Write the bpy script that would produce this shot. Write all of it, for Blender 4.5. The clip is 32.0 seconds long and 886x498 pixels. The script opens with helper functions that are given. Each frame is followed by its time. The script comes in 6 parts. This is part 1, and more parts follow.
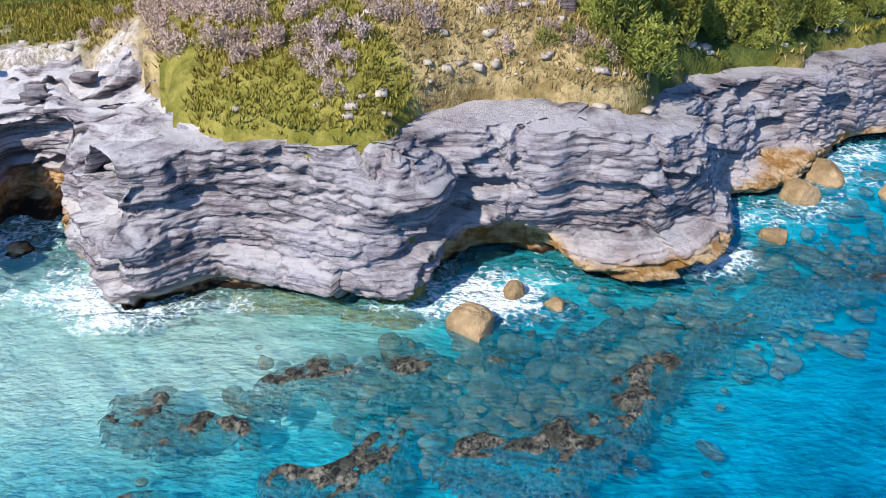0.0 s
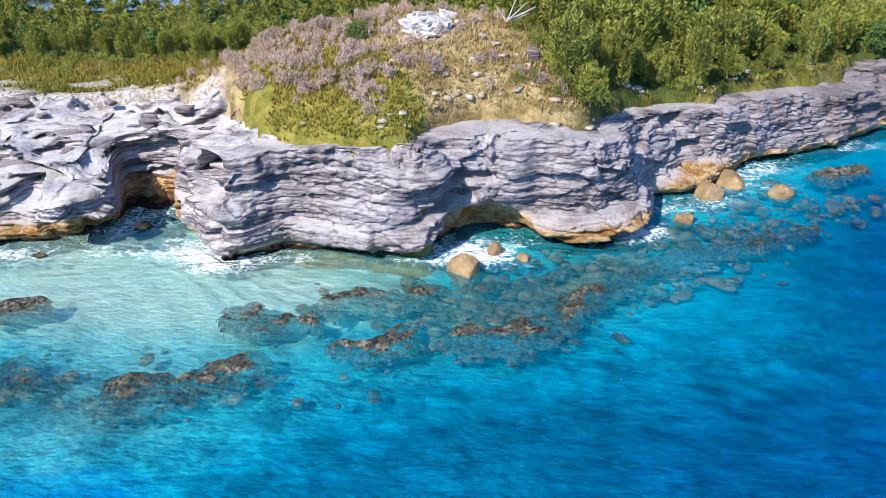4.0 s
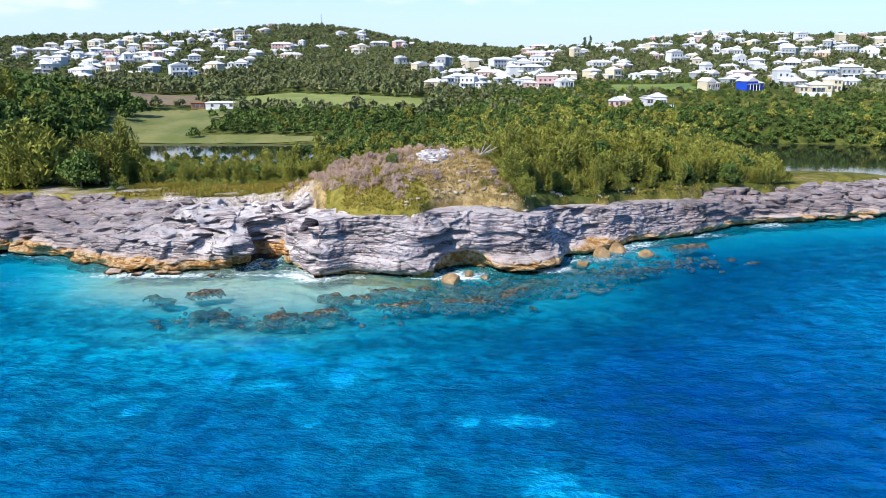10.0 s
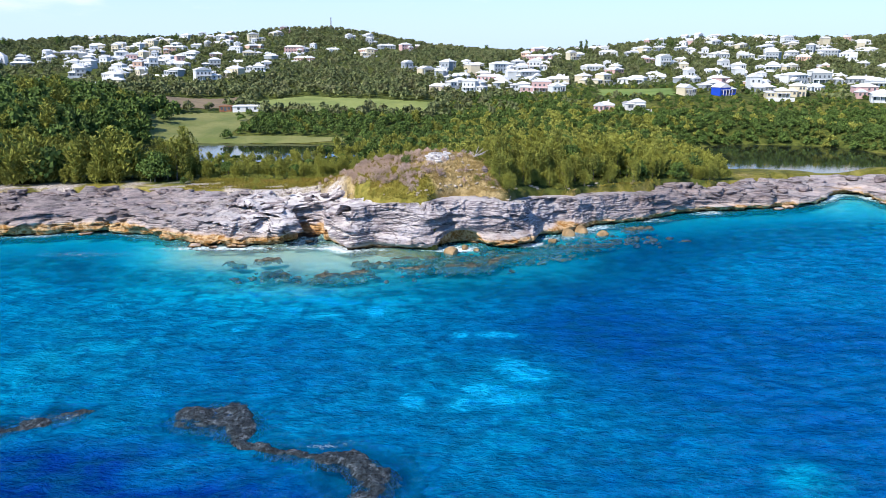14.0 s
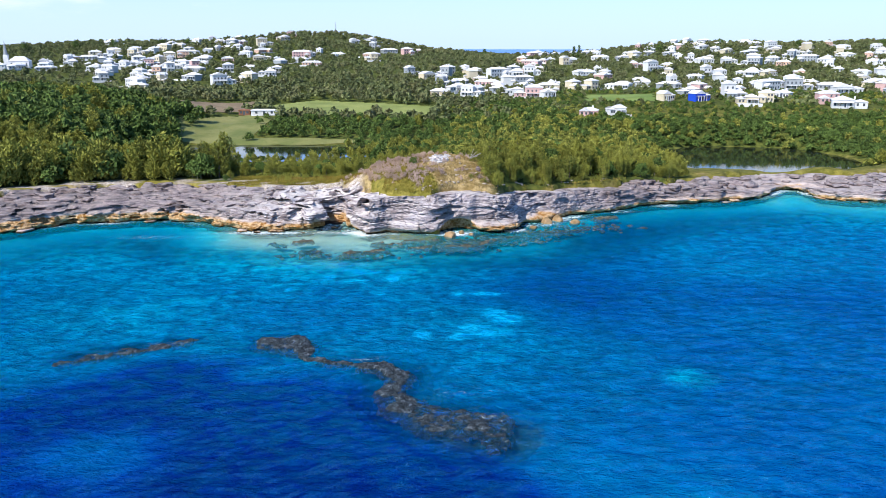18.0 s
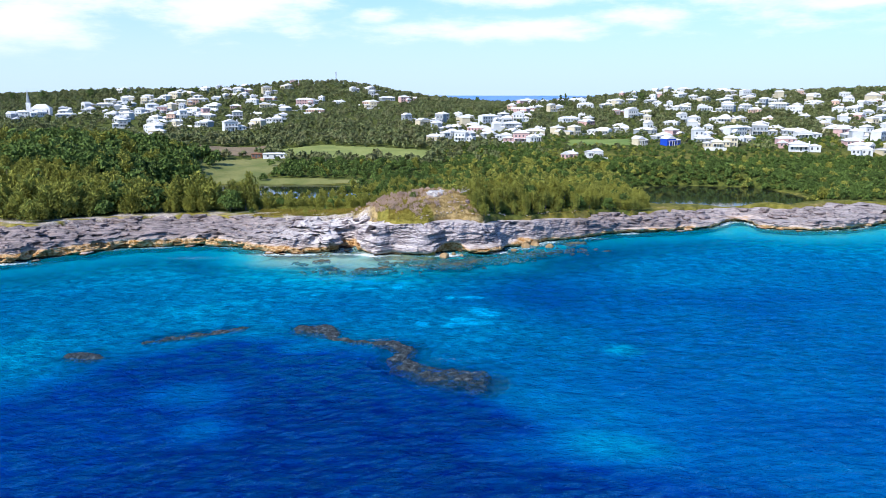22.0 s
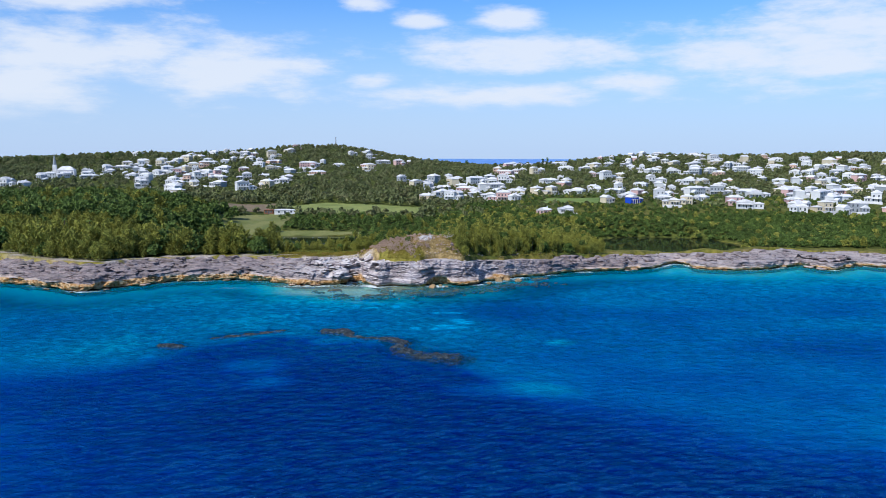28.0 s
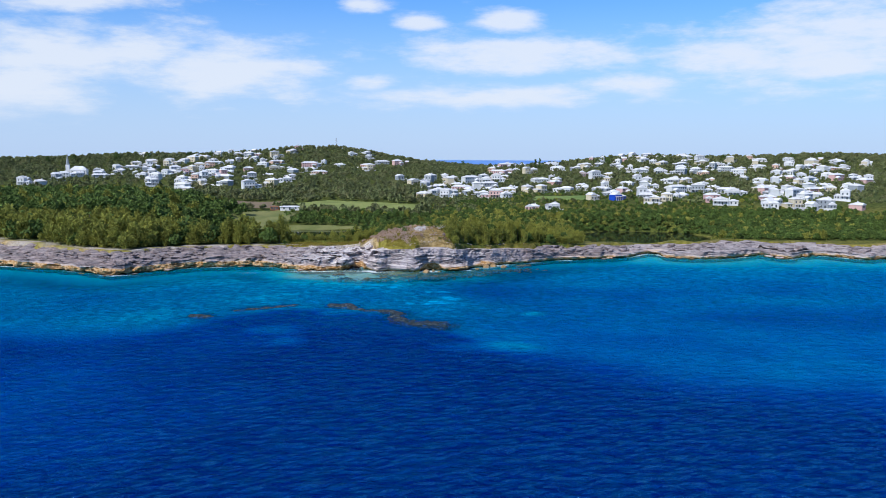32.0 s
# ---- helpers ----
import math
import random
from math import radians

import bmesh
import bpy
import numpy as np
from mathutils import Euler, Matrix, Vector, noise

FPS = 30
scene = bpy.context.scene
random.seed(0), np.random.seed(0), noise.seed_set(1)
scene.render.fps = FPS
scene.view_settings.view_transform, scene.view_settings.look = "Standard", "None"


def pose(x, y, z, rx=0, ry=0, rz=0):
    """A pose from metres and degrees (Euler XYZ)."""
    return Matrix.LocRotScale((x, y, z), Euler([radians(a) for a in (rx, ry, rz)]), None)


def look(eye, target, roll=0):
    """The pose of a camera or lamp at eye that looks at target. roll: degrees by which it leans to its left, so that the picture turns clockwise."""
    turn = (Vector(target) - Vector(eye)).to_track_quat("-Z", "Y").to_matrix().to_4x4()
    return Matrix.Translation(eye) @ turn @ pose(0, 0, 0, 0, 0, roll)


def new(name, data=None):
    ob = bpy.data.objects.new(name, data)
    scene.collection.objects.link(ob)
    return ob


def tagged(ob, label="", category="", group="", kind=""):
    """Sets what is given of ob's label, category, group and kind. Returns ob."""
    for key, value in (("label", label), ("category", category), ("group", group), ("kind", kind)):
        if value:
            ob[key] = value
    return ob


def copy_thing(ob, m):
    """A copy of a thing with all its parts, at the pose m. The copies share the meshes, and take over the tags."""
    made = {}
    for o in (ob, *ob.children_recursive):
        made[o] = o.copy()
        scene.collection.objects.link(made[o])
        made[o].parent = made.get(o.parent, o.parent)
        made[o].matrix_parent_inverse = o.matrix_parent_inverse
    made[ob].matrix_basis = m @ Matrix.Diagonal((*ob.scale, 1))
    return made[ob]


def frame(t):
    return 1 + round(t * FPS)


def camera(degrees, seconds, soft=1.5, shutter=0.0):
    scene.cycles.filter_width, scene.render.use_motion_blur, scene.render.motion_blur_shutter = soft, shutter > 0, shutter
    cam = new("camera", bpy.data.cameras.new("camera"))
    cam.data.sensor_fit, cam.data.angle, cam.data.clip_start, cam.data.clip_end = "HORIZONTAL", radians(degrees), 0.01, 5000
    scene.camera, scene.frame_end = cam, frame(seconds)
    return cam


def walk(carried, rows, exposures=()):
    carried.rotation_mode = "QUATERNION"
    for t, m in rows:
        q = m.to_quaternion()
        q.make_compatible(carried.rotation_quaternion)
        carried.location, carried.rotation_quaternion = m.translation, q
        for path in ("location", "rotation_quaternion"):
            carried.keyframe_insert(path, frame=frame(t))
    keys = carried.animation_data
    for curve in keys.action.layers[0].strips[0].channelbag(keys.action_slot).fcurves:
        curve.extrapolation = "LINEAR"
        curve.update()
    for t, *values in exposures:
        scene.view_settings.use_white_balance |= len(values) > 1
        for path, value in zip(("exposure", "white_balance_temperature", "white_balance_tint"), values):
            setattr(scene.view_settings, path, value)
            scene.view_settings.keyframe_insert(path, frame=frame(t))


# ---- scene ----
EXPO = [(0, 0.44, 6200, 10), (2.5, 0.44, 6200, 10), (4.5, 0.62, 6300, 10), (5.2, 0.62, 6300, 10), (6, 0.5, 6250, 10), (7, 0.3, 6200, 10), (8, 0.32, 6300, 10), (9, 0.4, 6450, 10),
        (20, 0.42, 6350, 10), (21.5, 0.42, 6250, 10), (24.0, -0.07, 6130, 10), (32, -0.1, 6130, 10)]
cam = camera(59.11, 32.0, soft=0.8)
walk(cam, [
    (0, pose(21.51, -43.63, 31.84, 58.309, 0, -0.831) @ pose(0, 0, 0, 0, 0, 0.06)),
    (0.5, pose(21.55, -45.18, 32.00, 58.747, 0, -0.861) @ pose(0, 0, 0, 0, 0, -0.01)),
    (1, pose(21.53, -47.11, 32.27, 59.024, 0, -0.865) @ pose(0, 0, 0, 0, 0, -0.06)),
    (1.5, pose(21.47, -49.58, 32.66, 59.793, 0, -0.835) @ pose(0, 0, 0, 0, 0, -0.08)),
    (2, pose(21.42, -52.55, 33.14, 61.947, 0, -0.775) @ pose(0, 0, 0, 0, 0, -0.08)),
    (2.5, pose(21.36, -55.84, 33.67, 61.686, 0, -0.691) @ pose(0, 0, 0, 0, 0, -0.03)),
    (4.5, pose(21.71, -73.43, 36.55, 65.221, 0, -0.206) @ pose(0, 0, 0, 0, 0, -0.15)),
    (5, pose(21.90, -78.40, 36.85, 68.767, 0, -0.072) @ pose(0, 0, 0, 0, 0, -0.13)),
    (5.5, pose(22.13, -83.39, 37.14, 72.223, 0, 0.050) @ pose(0, 0, 0, 0, 0, -0.12)),
    (6, pose(22.40, -88.44, 37.37, 75.653, 0, 0.158) @ pose(0, 0, 0, 0, 0, -0.08)),
    (6.5, pose(22.63, -93.60, 37.49, 76.067, 0, 0.237) @ pose(0, 0, 0, 0, 0, -0.07)),
    (7, pose(22.87, -98.84, 37.58, 76.006, 0, 0.298) @ pose(0, 0, 0, 0, 0, -0.06)),
    (7.5, pose(23.08, -104.15, 37.63, 75.929, 0, 0.368) @ pose(0, 0, 0, 0, 0, -0.06)),
    (8, pose(23.29, -109.50, 37.67, 75.885, 0, 0.447) @ pose(0, 0, 0, 0, 0, -0.10)),
    (8.5, pose(23.54, -114.90, 37.72, 75.843, 0, 0.518) @ pose(0, 0, 0, 0, 0, -0.12)),
    (9, pose(23.80, -120.32, 37.88, 75.791, 0, 0.585) @ pose(0, 0, 0, 0, 0, -0.12)),
    (9.5, pose(24.02, -125.76, 38.20, 75.778, 0, 0.643) @ pose(0, 0, 0, 0, 0, -0.09)),
    (10, pose(24.20, -131.21, 38.66, 75.761, 0, 0.692) @ pose(0, 0, 0, 0, 0, -0.06)),
    (10.5, pose(24.36, -136.66, 39.27, 75.725, 0, 0.752) @ pose(0, 0, 0, 0, 0, -0.04)),
    (11, pose(24.54, -142.11, 40.02, 75.676, 0, 0.816) @ pose(0, 0, 0, 0, 0, -0.01)),
    (11.5, pose(24.70, -147.57, 40.88, 75.653, 0, 0.884) @ pose(0, 0, 0, 0, 0, 0.04)),
    (12, pose(24.82, -153.04, 41.82, 75.618, 0, 0.941) @ pose(0, 0, 0, 0, 0, 0.06)),
    (12.5, pose(24.92, -158.53, 42.79, 75.571, 0, 0.990) @ pose(0, 0, 0, 0, 0, 0.06)),
    (13, pose(25.01, -164.01, 43.79, 75.543, 0, 1.005) @ pose(0, 0, 0, 0, 0, 0.04)),
    (13.5, pose(25.08, -169.48, 44.80, 75.521, 0, 1.007) @ pose(0, 0, 0, 0, 0, 0.00)),
    (14, pose(25.14, -174.93, 45.80, 75.468, 0, 0.989) @ pose(0, 0, 0, 0, 0, -0.03)),
    (14.5, pose(25.16, -180.35, 46.78, 75.417, 0, 0.982) @ pose(0, 0, 0, 0, 0, -0.06)),
    (16.5, pose(25.06, -201.62, 50.17, 75.359, 0, 0.905) @ pose(0, 0, 0, 0, 0, 0.01)),
    (17, pose(25.17, -206.76, 50.98, 75.360, 0, 0.930) @ pose(0, 0, 0, 0, 0, 0.02)),
    (17.5, pose(25.32, -211.86, 51.80, 75.349, 0, 0.954) @ pose(0, 0, 0, 0, 0, 0.04)),
    (18, pose(25.47, -216.96, 52.58, 75.348, 0, 0.948) @ pose(0, 0, 0, 0, 0, 0.03)),
    (18.5, pose(25.60, -222.09, 53.29, 75.378, 0, 0.922) @ pose(0, 0, 0, 0, 0, -0.01)),
    (19, pose(25.70, -227.31, 53.87, 75.420, 0, 0.873) @ pose(0, 0, 0, 0, 0, -0.06)),
    (19.5, pose(25.76, -232.66, 54.31, 75.409, 0, 0.829) @ pose(0, 0, 0, 0, 0, -0.02)),
    (20, pose(25.80, -238.14, 54.62, 75.388, 0, 0.780) @ pose(0, 0, 0, 0, 0, 0.01)),
    (20.5, pose(25.85, -243.74, 54.84, 75.378, 0, 0.731) @ pose(0, 0, 0, 0, 0, 0.01)),
    (21, pose(25.93, -249.44, 55.02, 75.342, 0, 0.667) @ pose(0, 0, 0, 0, 0, -0.04)),
    (21.5, pose(26.05, -255.22, 55.19, 75.415, 0, 0.620) @ pose(0, 0, 0, 0, 0, 0.00)),
    (22, pose(26.20, -261.07, 55.35, 78.548, 0, 0.578) @ pose(0, 0, 0, 0, 0, 0.04)),
    (22.5, pose(26.37, -266.99, 55.50, 79.156, 0, 0.523) @ pose(0, 0, 0, 0, 0, 0.02)),
    (23, pose(26.58, -272.94, 55.64, 79.194, 0, 0.473) @ pose(0, 0, 0, 0, 0, 0.01)),
    (23.5, pose(26.82, -278.88, 55.80, 80.964, 0, 0.421) @ pose(0, 0, 0, 0, 0, 0.01)),
    (24, pose(27.08, -284.81, 55.97, 82.958, 0, 0.352) @ pose(0, 0, 0, 0, 0, 0.00)),
    (24.5, pose(27.34, -290.69, 56.15, 82.974, 0, 0.290) @ pose(0, 0, 0, 0, 0, 0.00)),
    (25, pose(27.57, -296.51, 56.32, 83.007, 0, 0.263) @ pose(0, 0, 0, 0, 0, 0.02)),
    (25.5, pose(27.79, -302.26, 56.44, 83.010, 0, 0.249) @ pose(0, 0, 0, 0, 0, 0.03)),
    (27.5, pose(28.40, -323.62, 56.37, 83.059, 0, 0.113) @ pose(0, 0, 0, 0, 0, 0.13)),
    (28, pose(28.66, -328.66, 56.28, 83.070, 0, 0.075) @ pose(0, 0, 0, 0, 0, 0.17)),
    (28.5, pose(28.94, -333.66, 56.16, 83.094, 0, 0.038) @ pose(0, 0, 0, 0, 0, 0.14)),
    (29, pose(29.25, -338.62, 56.04, 83.107, 0, 0.015) @ pose(0, 0, 0, 0, 0, 0.13)),
    (29.5, pose(29.58, -343.56, 55.91, 83.121, 0, 0.017) @ pose(0, 0, 0, 0, 0, 0.15)),
    (30, pose(29.95, -348.50, 55.77, 83.121, 0, 0.031) @ pose(0, 0, 0, 0, 0, 0.18)),
    (30.5, pose(30.36, -353.43, 55.62, 83.151, 0, 0.029) @ pose(0, 0, 0, 0, 0, 0.17)),
    (31, pose(30.81, -358.38, 55.46, 83.167, 0, 0.015) @ pose(0, 0, 0, 0, 0, 0.16)),
    (31.5, pose(31.30, -363.34, 55.30, 83.197, 0, -0.001) @ pose(0, 0, 0, 0, 0, 0.16)),
    (32, pose(31.79, -368.31, 55.14, 83.180, 0, -0.000) @ pose(0, 0, 0, 0, 0, 0.20)),
], exposures=EXPO)

# world and sun
world = bpy.data.worlds.new("sky")
scene.world = world
world.use_nodes = True
SUN_ELEV, SUN_AZ = 43.0, 223.0


def build_sky():
    nt = world.node_tree
    nt.nodes.clear()
    out = nt.nodes.new("ShaderNodeOutputWorld")
    bg = nt.nodes.new("ShaderNodeBackground")
    sky = nt.nodes.new("ShaderNodeTexSky")
    sky.sky_type = "NISHITA"
    sky.sun_disc = False
    sky.sun_elevation = radians(SUN_ELEV)
    sky.sun_rotation = radians(SUN_AZ)
    sky.air_density, sky.dust_density, sky.ozone_density = 1.0, 0.6, 2.0
    bg.inputs["Strength"].default_value = 0.105
    tc = nt.nodes.new("ShaderNodeTexCoord")
    sep = nt.nodes.new("ShaderNodeSeparateXYZ")
    nt.links.new(tc.outputs["Generated"], sep.inputs[0])

    def m(op, a, b=None, clamp=False):
        n = nt.nodes.new("ShaderNodeMath")
        n.operation, n.use_clamp = op, clamp
        for i, q in enumerate((a, b)):
            if q is None:
                continue
            if isinstance(q, (int, float)):
                n.inputs[i].default_value = q
            else:
                nt.links.new(q, n.inputs[i])
        return n.outputs[0]

    def ramp(v, a, b):
        n = nt.nodes.new("ShaderNodeMapRange")
        n.interpolation_type = "SMOOTHSTEP"
        nt.links.new(v, n.inputs["Value"])
        n.inputs["From Min"].default_value, n.inputs["From Max"].default_value = a, b
        return n.outputs[0]

    def blend(f, a, b, mode="MIX"):
        n = nt.nodes.new("ShaderNodeMix")
        n.data_type, n.blend_type = "RGBA", mode
        for k, q in (("Factor", f), ("A", a), ("B", b)):
            if isinstance(q, (int, float, tuple)):
                n.inputs[k].default_value = q
            else:
                nt.links.new(q, n.inputs[k])
        return n.outputs["Result"]

    # cloud deck: directions laid on a flat layer overhead, and long heaps low over the island
    den = m("ADD", m("MAXIMUM", sep.outputs[2], 0.0), 0.10)
    comb = nt.nodes.new("ShaderNodeCombineXYZ")
    nt.links.new(m("MULTIPLY", m("DIVIDE", sep.outputs[0], den), 0.9), comb.inputs[0])
    nt.links.new(m("DIVIDE", sep.outputs[1], den), comb.inputs[1])
    n1 = nt.nodes.new("ShaderNodeTexNoise")
    n1.inputs["Scale"].default_value, n1.inputs["Detail"].default_value, n1.inputs["Roughness"].default_value = 2.4, 9, 0.6
    n1.inputs["Distortion"].default_value = 0.2
    nt.links.new(comb.outputs[0], n1.inputs["Vector"])
    fine = m("SUBTRACT", n1.outputs["Fac"], 0.5)
    n2 = nt.nodes.new("ShaderNodeTexNoise")
    n2.inputs["Scale"].default_value, n2.inputs["Detail"].default_value, n2.inputs["Roughness"].default_value = 26.0, 7, 0.6
    sq = nt.nodes.new("ShaderNodeVectorMath")
    sq.operation = "MULTIPLY"
    nt.links.new(tc.outputs["Generated"], sq.inputs[0])
    sq.inputs[1].default_value = (0.45, 0.45, 1.5)
    nt.links.new(sq.outputs[0], n2.inputs["Vector"])
    puff = m("SUBTRACT", n2.outputs["Fac"], 0.5)
    front = m("MAXIMUM", sep.outputs[1], 0.05)
    u, v = m("DIVIDE", sep.outputs[0], front), m("DIVIDE", sep.outputs[2], front)
    heaps = None
    for cu, cv, ru, rv in HEAPS:
        ru, rv = ru * 1.25, rv * 1.3
        a, b = m("DIVIDE", m("SUBTRACT", u, cu), ru), m("DIVIDE", m("SUBTRACT", v, cv), rv)
        g = m("POWER", 2.718, m("MULTIPLY", m("ADD", m("MULTIPLY", a, a), m("MULTIPLY", b, b)), -1.0))
        heaps = g if heaps is None else m("MAXIMUM", heaps, g)
    near = m("ADD", heaps, m("ADD", m("MULTIPLY", puff, 1.7), m("MULTIPLY", fine, 0.5)))
    north = ramp(sep.outputs[1], 0.15, 0.4)
    deck = m("MULTIPLY", ramp(n1.outputs["Fac"], 0.56, 0.74), m("SUBTRACT", 1.0, north))
    cover = m("MULTIPLY", m("MAXIMUM", m("MULTIPLY", ramp(near, 0.26, 1.0), north), deck), ramp(sep.outputs[2], 0.01, 0.07))
    air = blend(1.0, sky.outputs[0], (0.58, 1.06, 1.68, 1), "MULTIPLY")
    low = m("MULTIPLY", ramp(sep.outputs[2], 0.22, 0.0), 0.85)
    hazed = blend(low, air, (5.6, 6.9, 9.2, 1))
    mixed = blend(m("MULTIPLY", cover, 0.88), hazed, (8.2, 8.6, 9.3, 1))
    nt.links.new(mixed, bg.inputs["Color"])
    nt.links.new(bg.outputs[0], out.inputs[0])


HEAPS = [(-0.46, 0.128, 0.17, 0.036), (-0.27, 0.105, 0.12, 0.034), (-0.52, 0.08, 0.09, 0.03), (0.08, 0.126, 0.165, 0.022), (0.08, 0.166, 0.04, 0.015), (0.45, 0.128, 0.18, 0.04),
         (0.52, 0.17, 0.11, 0.036), (0.06, 0.074, 0.14, 0.014), (0.235, 0.09, 0.06, 0.013), (-0.10, 0.186, 0.03, 0.009), (-0.03, 0.167, 0.03, 0.010), (-0.48, 0.192, 0.14, 0.015), (-0.09, 0.092, 0.03, 0.010)]


build_sky()
sun = new("sun", bpy.data.lights.new("sun", "SUN"))
sun.data.energy, sun.data.angle, sun.data.color = 5.0, radians(0.5), (1.0, 0.95, 0.87)
SUN_DIR = Vector((math.sin(radians(SUN_AZ)) * math.cos(radians(SUN_ELEV)), math.cos(radians(SUN_AZ)) * math.cos(radians(SUN_ELEV)), math.sin(radians(SUN_ELEV))))
sun.matrix_world = look(tuple(SUN_DIR * 300), (0, 0, 0))

# ---- materials ----
def lin(c):
    return tuple(((v / 12.92) if v <= 0.04045 else ((v + 0.055) / 1.055) ** 2.4) for v in c)


class Mat:
    """A small node builder for one material."""

    def __init__(self, name, rough=0.8, metal=0.0, spec=0.3):
        self.m = bpy.data.materials.new(name)
        self.m.use_nodes = True
        self.nt = self.m.node_tree
        self.b = self.nt.nodes["Principled BSDF"]
        self.b.inputs["Roughness"].default_value = rough
        self.b.inputs["Metallic"].default_value = metal
        self.b.inputs["Specular IOR Level"].default_value = spec
        self.geo = self.nt.nodes.new("ShaderNodeNewGeometry")
        self.pos = self.geo.outputs["Position"]

    def put(self, inp, v):
        if isinstance(v, bpy.types.NodeSocket):
            self.nt.links.new(v, inp)
        else:
            inp.default_value = v if not isinstance(v, tuple) or len(v) != 3 or inp.type != "RGBA" else (*v, 1)

    def math(self, op, a, b=0.0, clamp=False):
        n = self.nt.nodes.new("ShaderNodeMath")
        n.operation, n.use_clamp = op, clamp
        self.put(n.inputs[0], a)
        self.put(n.inputs[1], b)
        return n.outputs[0]

    def scaled(self, vec, s):
        n = self.nt.nodes.new("ShaderNodeVectorMath")
        n.operation = "MULTIPLY"
        self.put(n.inputs[0], vec)
        n.inputs[1].default_value = s
        return n.outputs[0]

    def noise(self, scale, detail=4, rough=0.55, vec=None, distort=0.0):
        n = self.nt.nodes.new("ShaderNodeTexNoise")
        n.inputs["Scale"].default_value, n.inputs["Detail"].default_value = scale, detail
        n.inputs["Roughness"].default_value, n.inputs["Distortion"].default_value = rough, distort
        self.put(n.inputs["Vector"], self.pos if vec is None else vec)
        return n.outputs["Fac"]

    def voronoi(self, scale, feature="F1", vec=None):
        n = self.nt.nodes.new("ShaderNodeTexVoronoi")
        n.feature = feature
        n.inputs["Scale"].default_value = scale
        self.put(n.inputs["Vector"], self.pos if vec is None else vec)
        return n.outputs["Distance"]

    def attr(self, name):
        n = self.nt.nodes.new("ShaderNodeAttribute")
        n.attribute_name = name
        return n.outputs["Fac"]

    def rand(self):
        return self.nt.nodes.new("ShaderNodeObjectInfo").outputs["Random"]

    def ramp(self, v, a, b, smooth=True):
        n = self.nt.nodes.new("ShaderNodeMapRange")
        n.interpolation_type = "SMOOTHSTEP" if smooth else "LINEAR"
        self.put(n.inputs["Value"], v)
        n.inputs["From Min"].default_value, n.inputs["From Max"].default_value = a, b
        return n.outputs[0]

    def mix(self, f, a, b, mode="MIX"):
        n = self.nt.nodes.new("ShaderNodeMix")
        n.data_type, n.blend_type = "RGBA", mode
        self.put(n.inputs["Factor"], f)
        self.put(n.inputs["A"], a)
        self.put(n.inputs["B"], b)
        return n.outputs["Result"]

    def color(self, c):
        self.put(self.b.inputs["Base Color"], c)
        return self

    def bump(self, h, dist=0.1, strength=1.0):
        n = self.nt.nodes.new("ShaderNodeBump")
        n.inputs["Strength"].default_value, n.inputs["Distance"].default_value = strength, dist
        self.put(n.inputs["Height"], h)
        self.nt.links.new(n.outputs[0], self.b.inputs["Normal"])
        return self


# ---- numbers: noise and the shape of the land ----
_tab = np.random.RandomState(7)
_perm = _tab.permutation(512)
_perm = np.concatenate([_perm, _perm])
_vals = _tab.rand(512) * 2 - 1


def vnoise(x, y, z=0.0):
    """Smooth value noise on arrays, -1 to 1."""
    x, y, z = np.broadcast_arrays(np.asarray(x, float), np.asarray(y, float), np.asarray(z, float))
    xi, yi, zi = np.floor(x).astype(int), np.floor(y).astype(int), np.floor(z).astype(int)
    fx, fy, fz = x - xi, y - yi, z - zi
    ux, uy, uz = fx * fx * (3 - 2 * fx), fy * fy * (3 - 2 * fy), fz * fz * (3 - 2 * fz)

    def h(a, b, c):
        return _vals[_perm[(_perm[(_perm[a & 511] + b) & 511] + c) & 511]]
    out = 0
    for dz, wz in ((0, 1 - uz), (1, uz)):
        for dy, wy in ((0, 1 - uy), (1, uy)):
            for dx, wx in ((0, 1 - ux), (1, ux)):
                out = out + h(xi + dx, yi + dy, zi + dz) * wx * wy * wz
    return out


def fbm(x, y, z=0.0, octaves=4, gain=0.5):
    s, a, tot = 0, 1.0, 0
    for i in range(octaves):
        k = 2.03 ** i
        s = s + a * vnoise(np.asarray(x) * k + 17 * i, np.asarray(y) * k + 5 * i, np.asarray(z) * k + 9 * i)
        tot += a
        a *= gain
    return s / tot


def sstep(a, b, v):
    t = np.clip((np.asarray(v, float) - a) / (b - a), 0, 1)
    return t * t * (3 - 2 * t)


COAST = np.array([(-420, 60), (-330, 40), (-250, 34), (-190, 16), (-150, 0), (-121, -15), (-109, -5), (-92, 9), (-62, 16), (-38, 6),
                  (-26, 4), (-15, 4), (-12, 8), (-6.5, 9), (-3.5, 5), (-0.5, -0.6), (2.6, -0.4), (6, 2.6), (11, 2), (16.5, 0.2), (21.6, 1.0), (23, 5), (27, 6.5), (30.4, 4.4),
                  (37, 4.2), (43, 7.4), (45.5, 13.5), (51, 19.5), (58, 22), (65, 27.5), (78, 33.5), (90, 42), (104, 46), (133, 57),
                  (145, 70), (152, 71), (155, 56), (170, 51), (191, 54), (209, 68), (220, 52), (241, 66), (262, 50), (300, 62), (380, 60), (470, 90)], float)


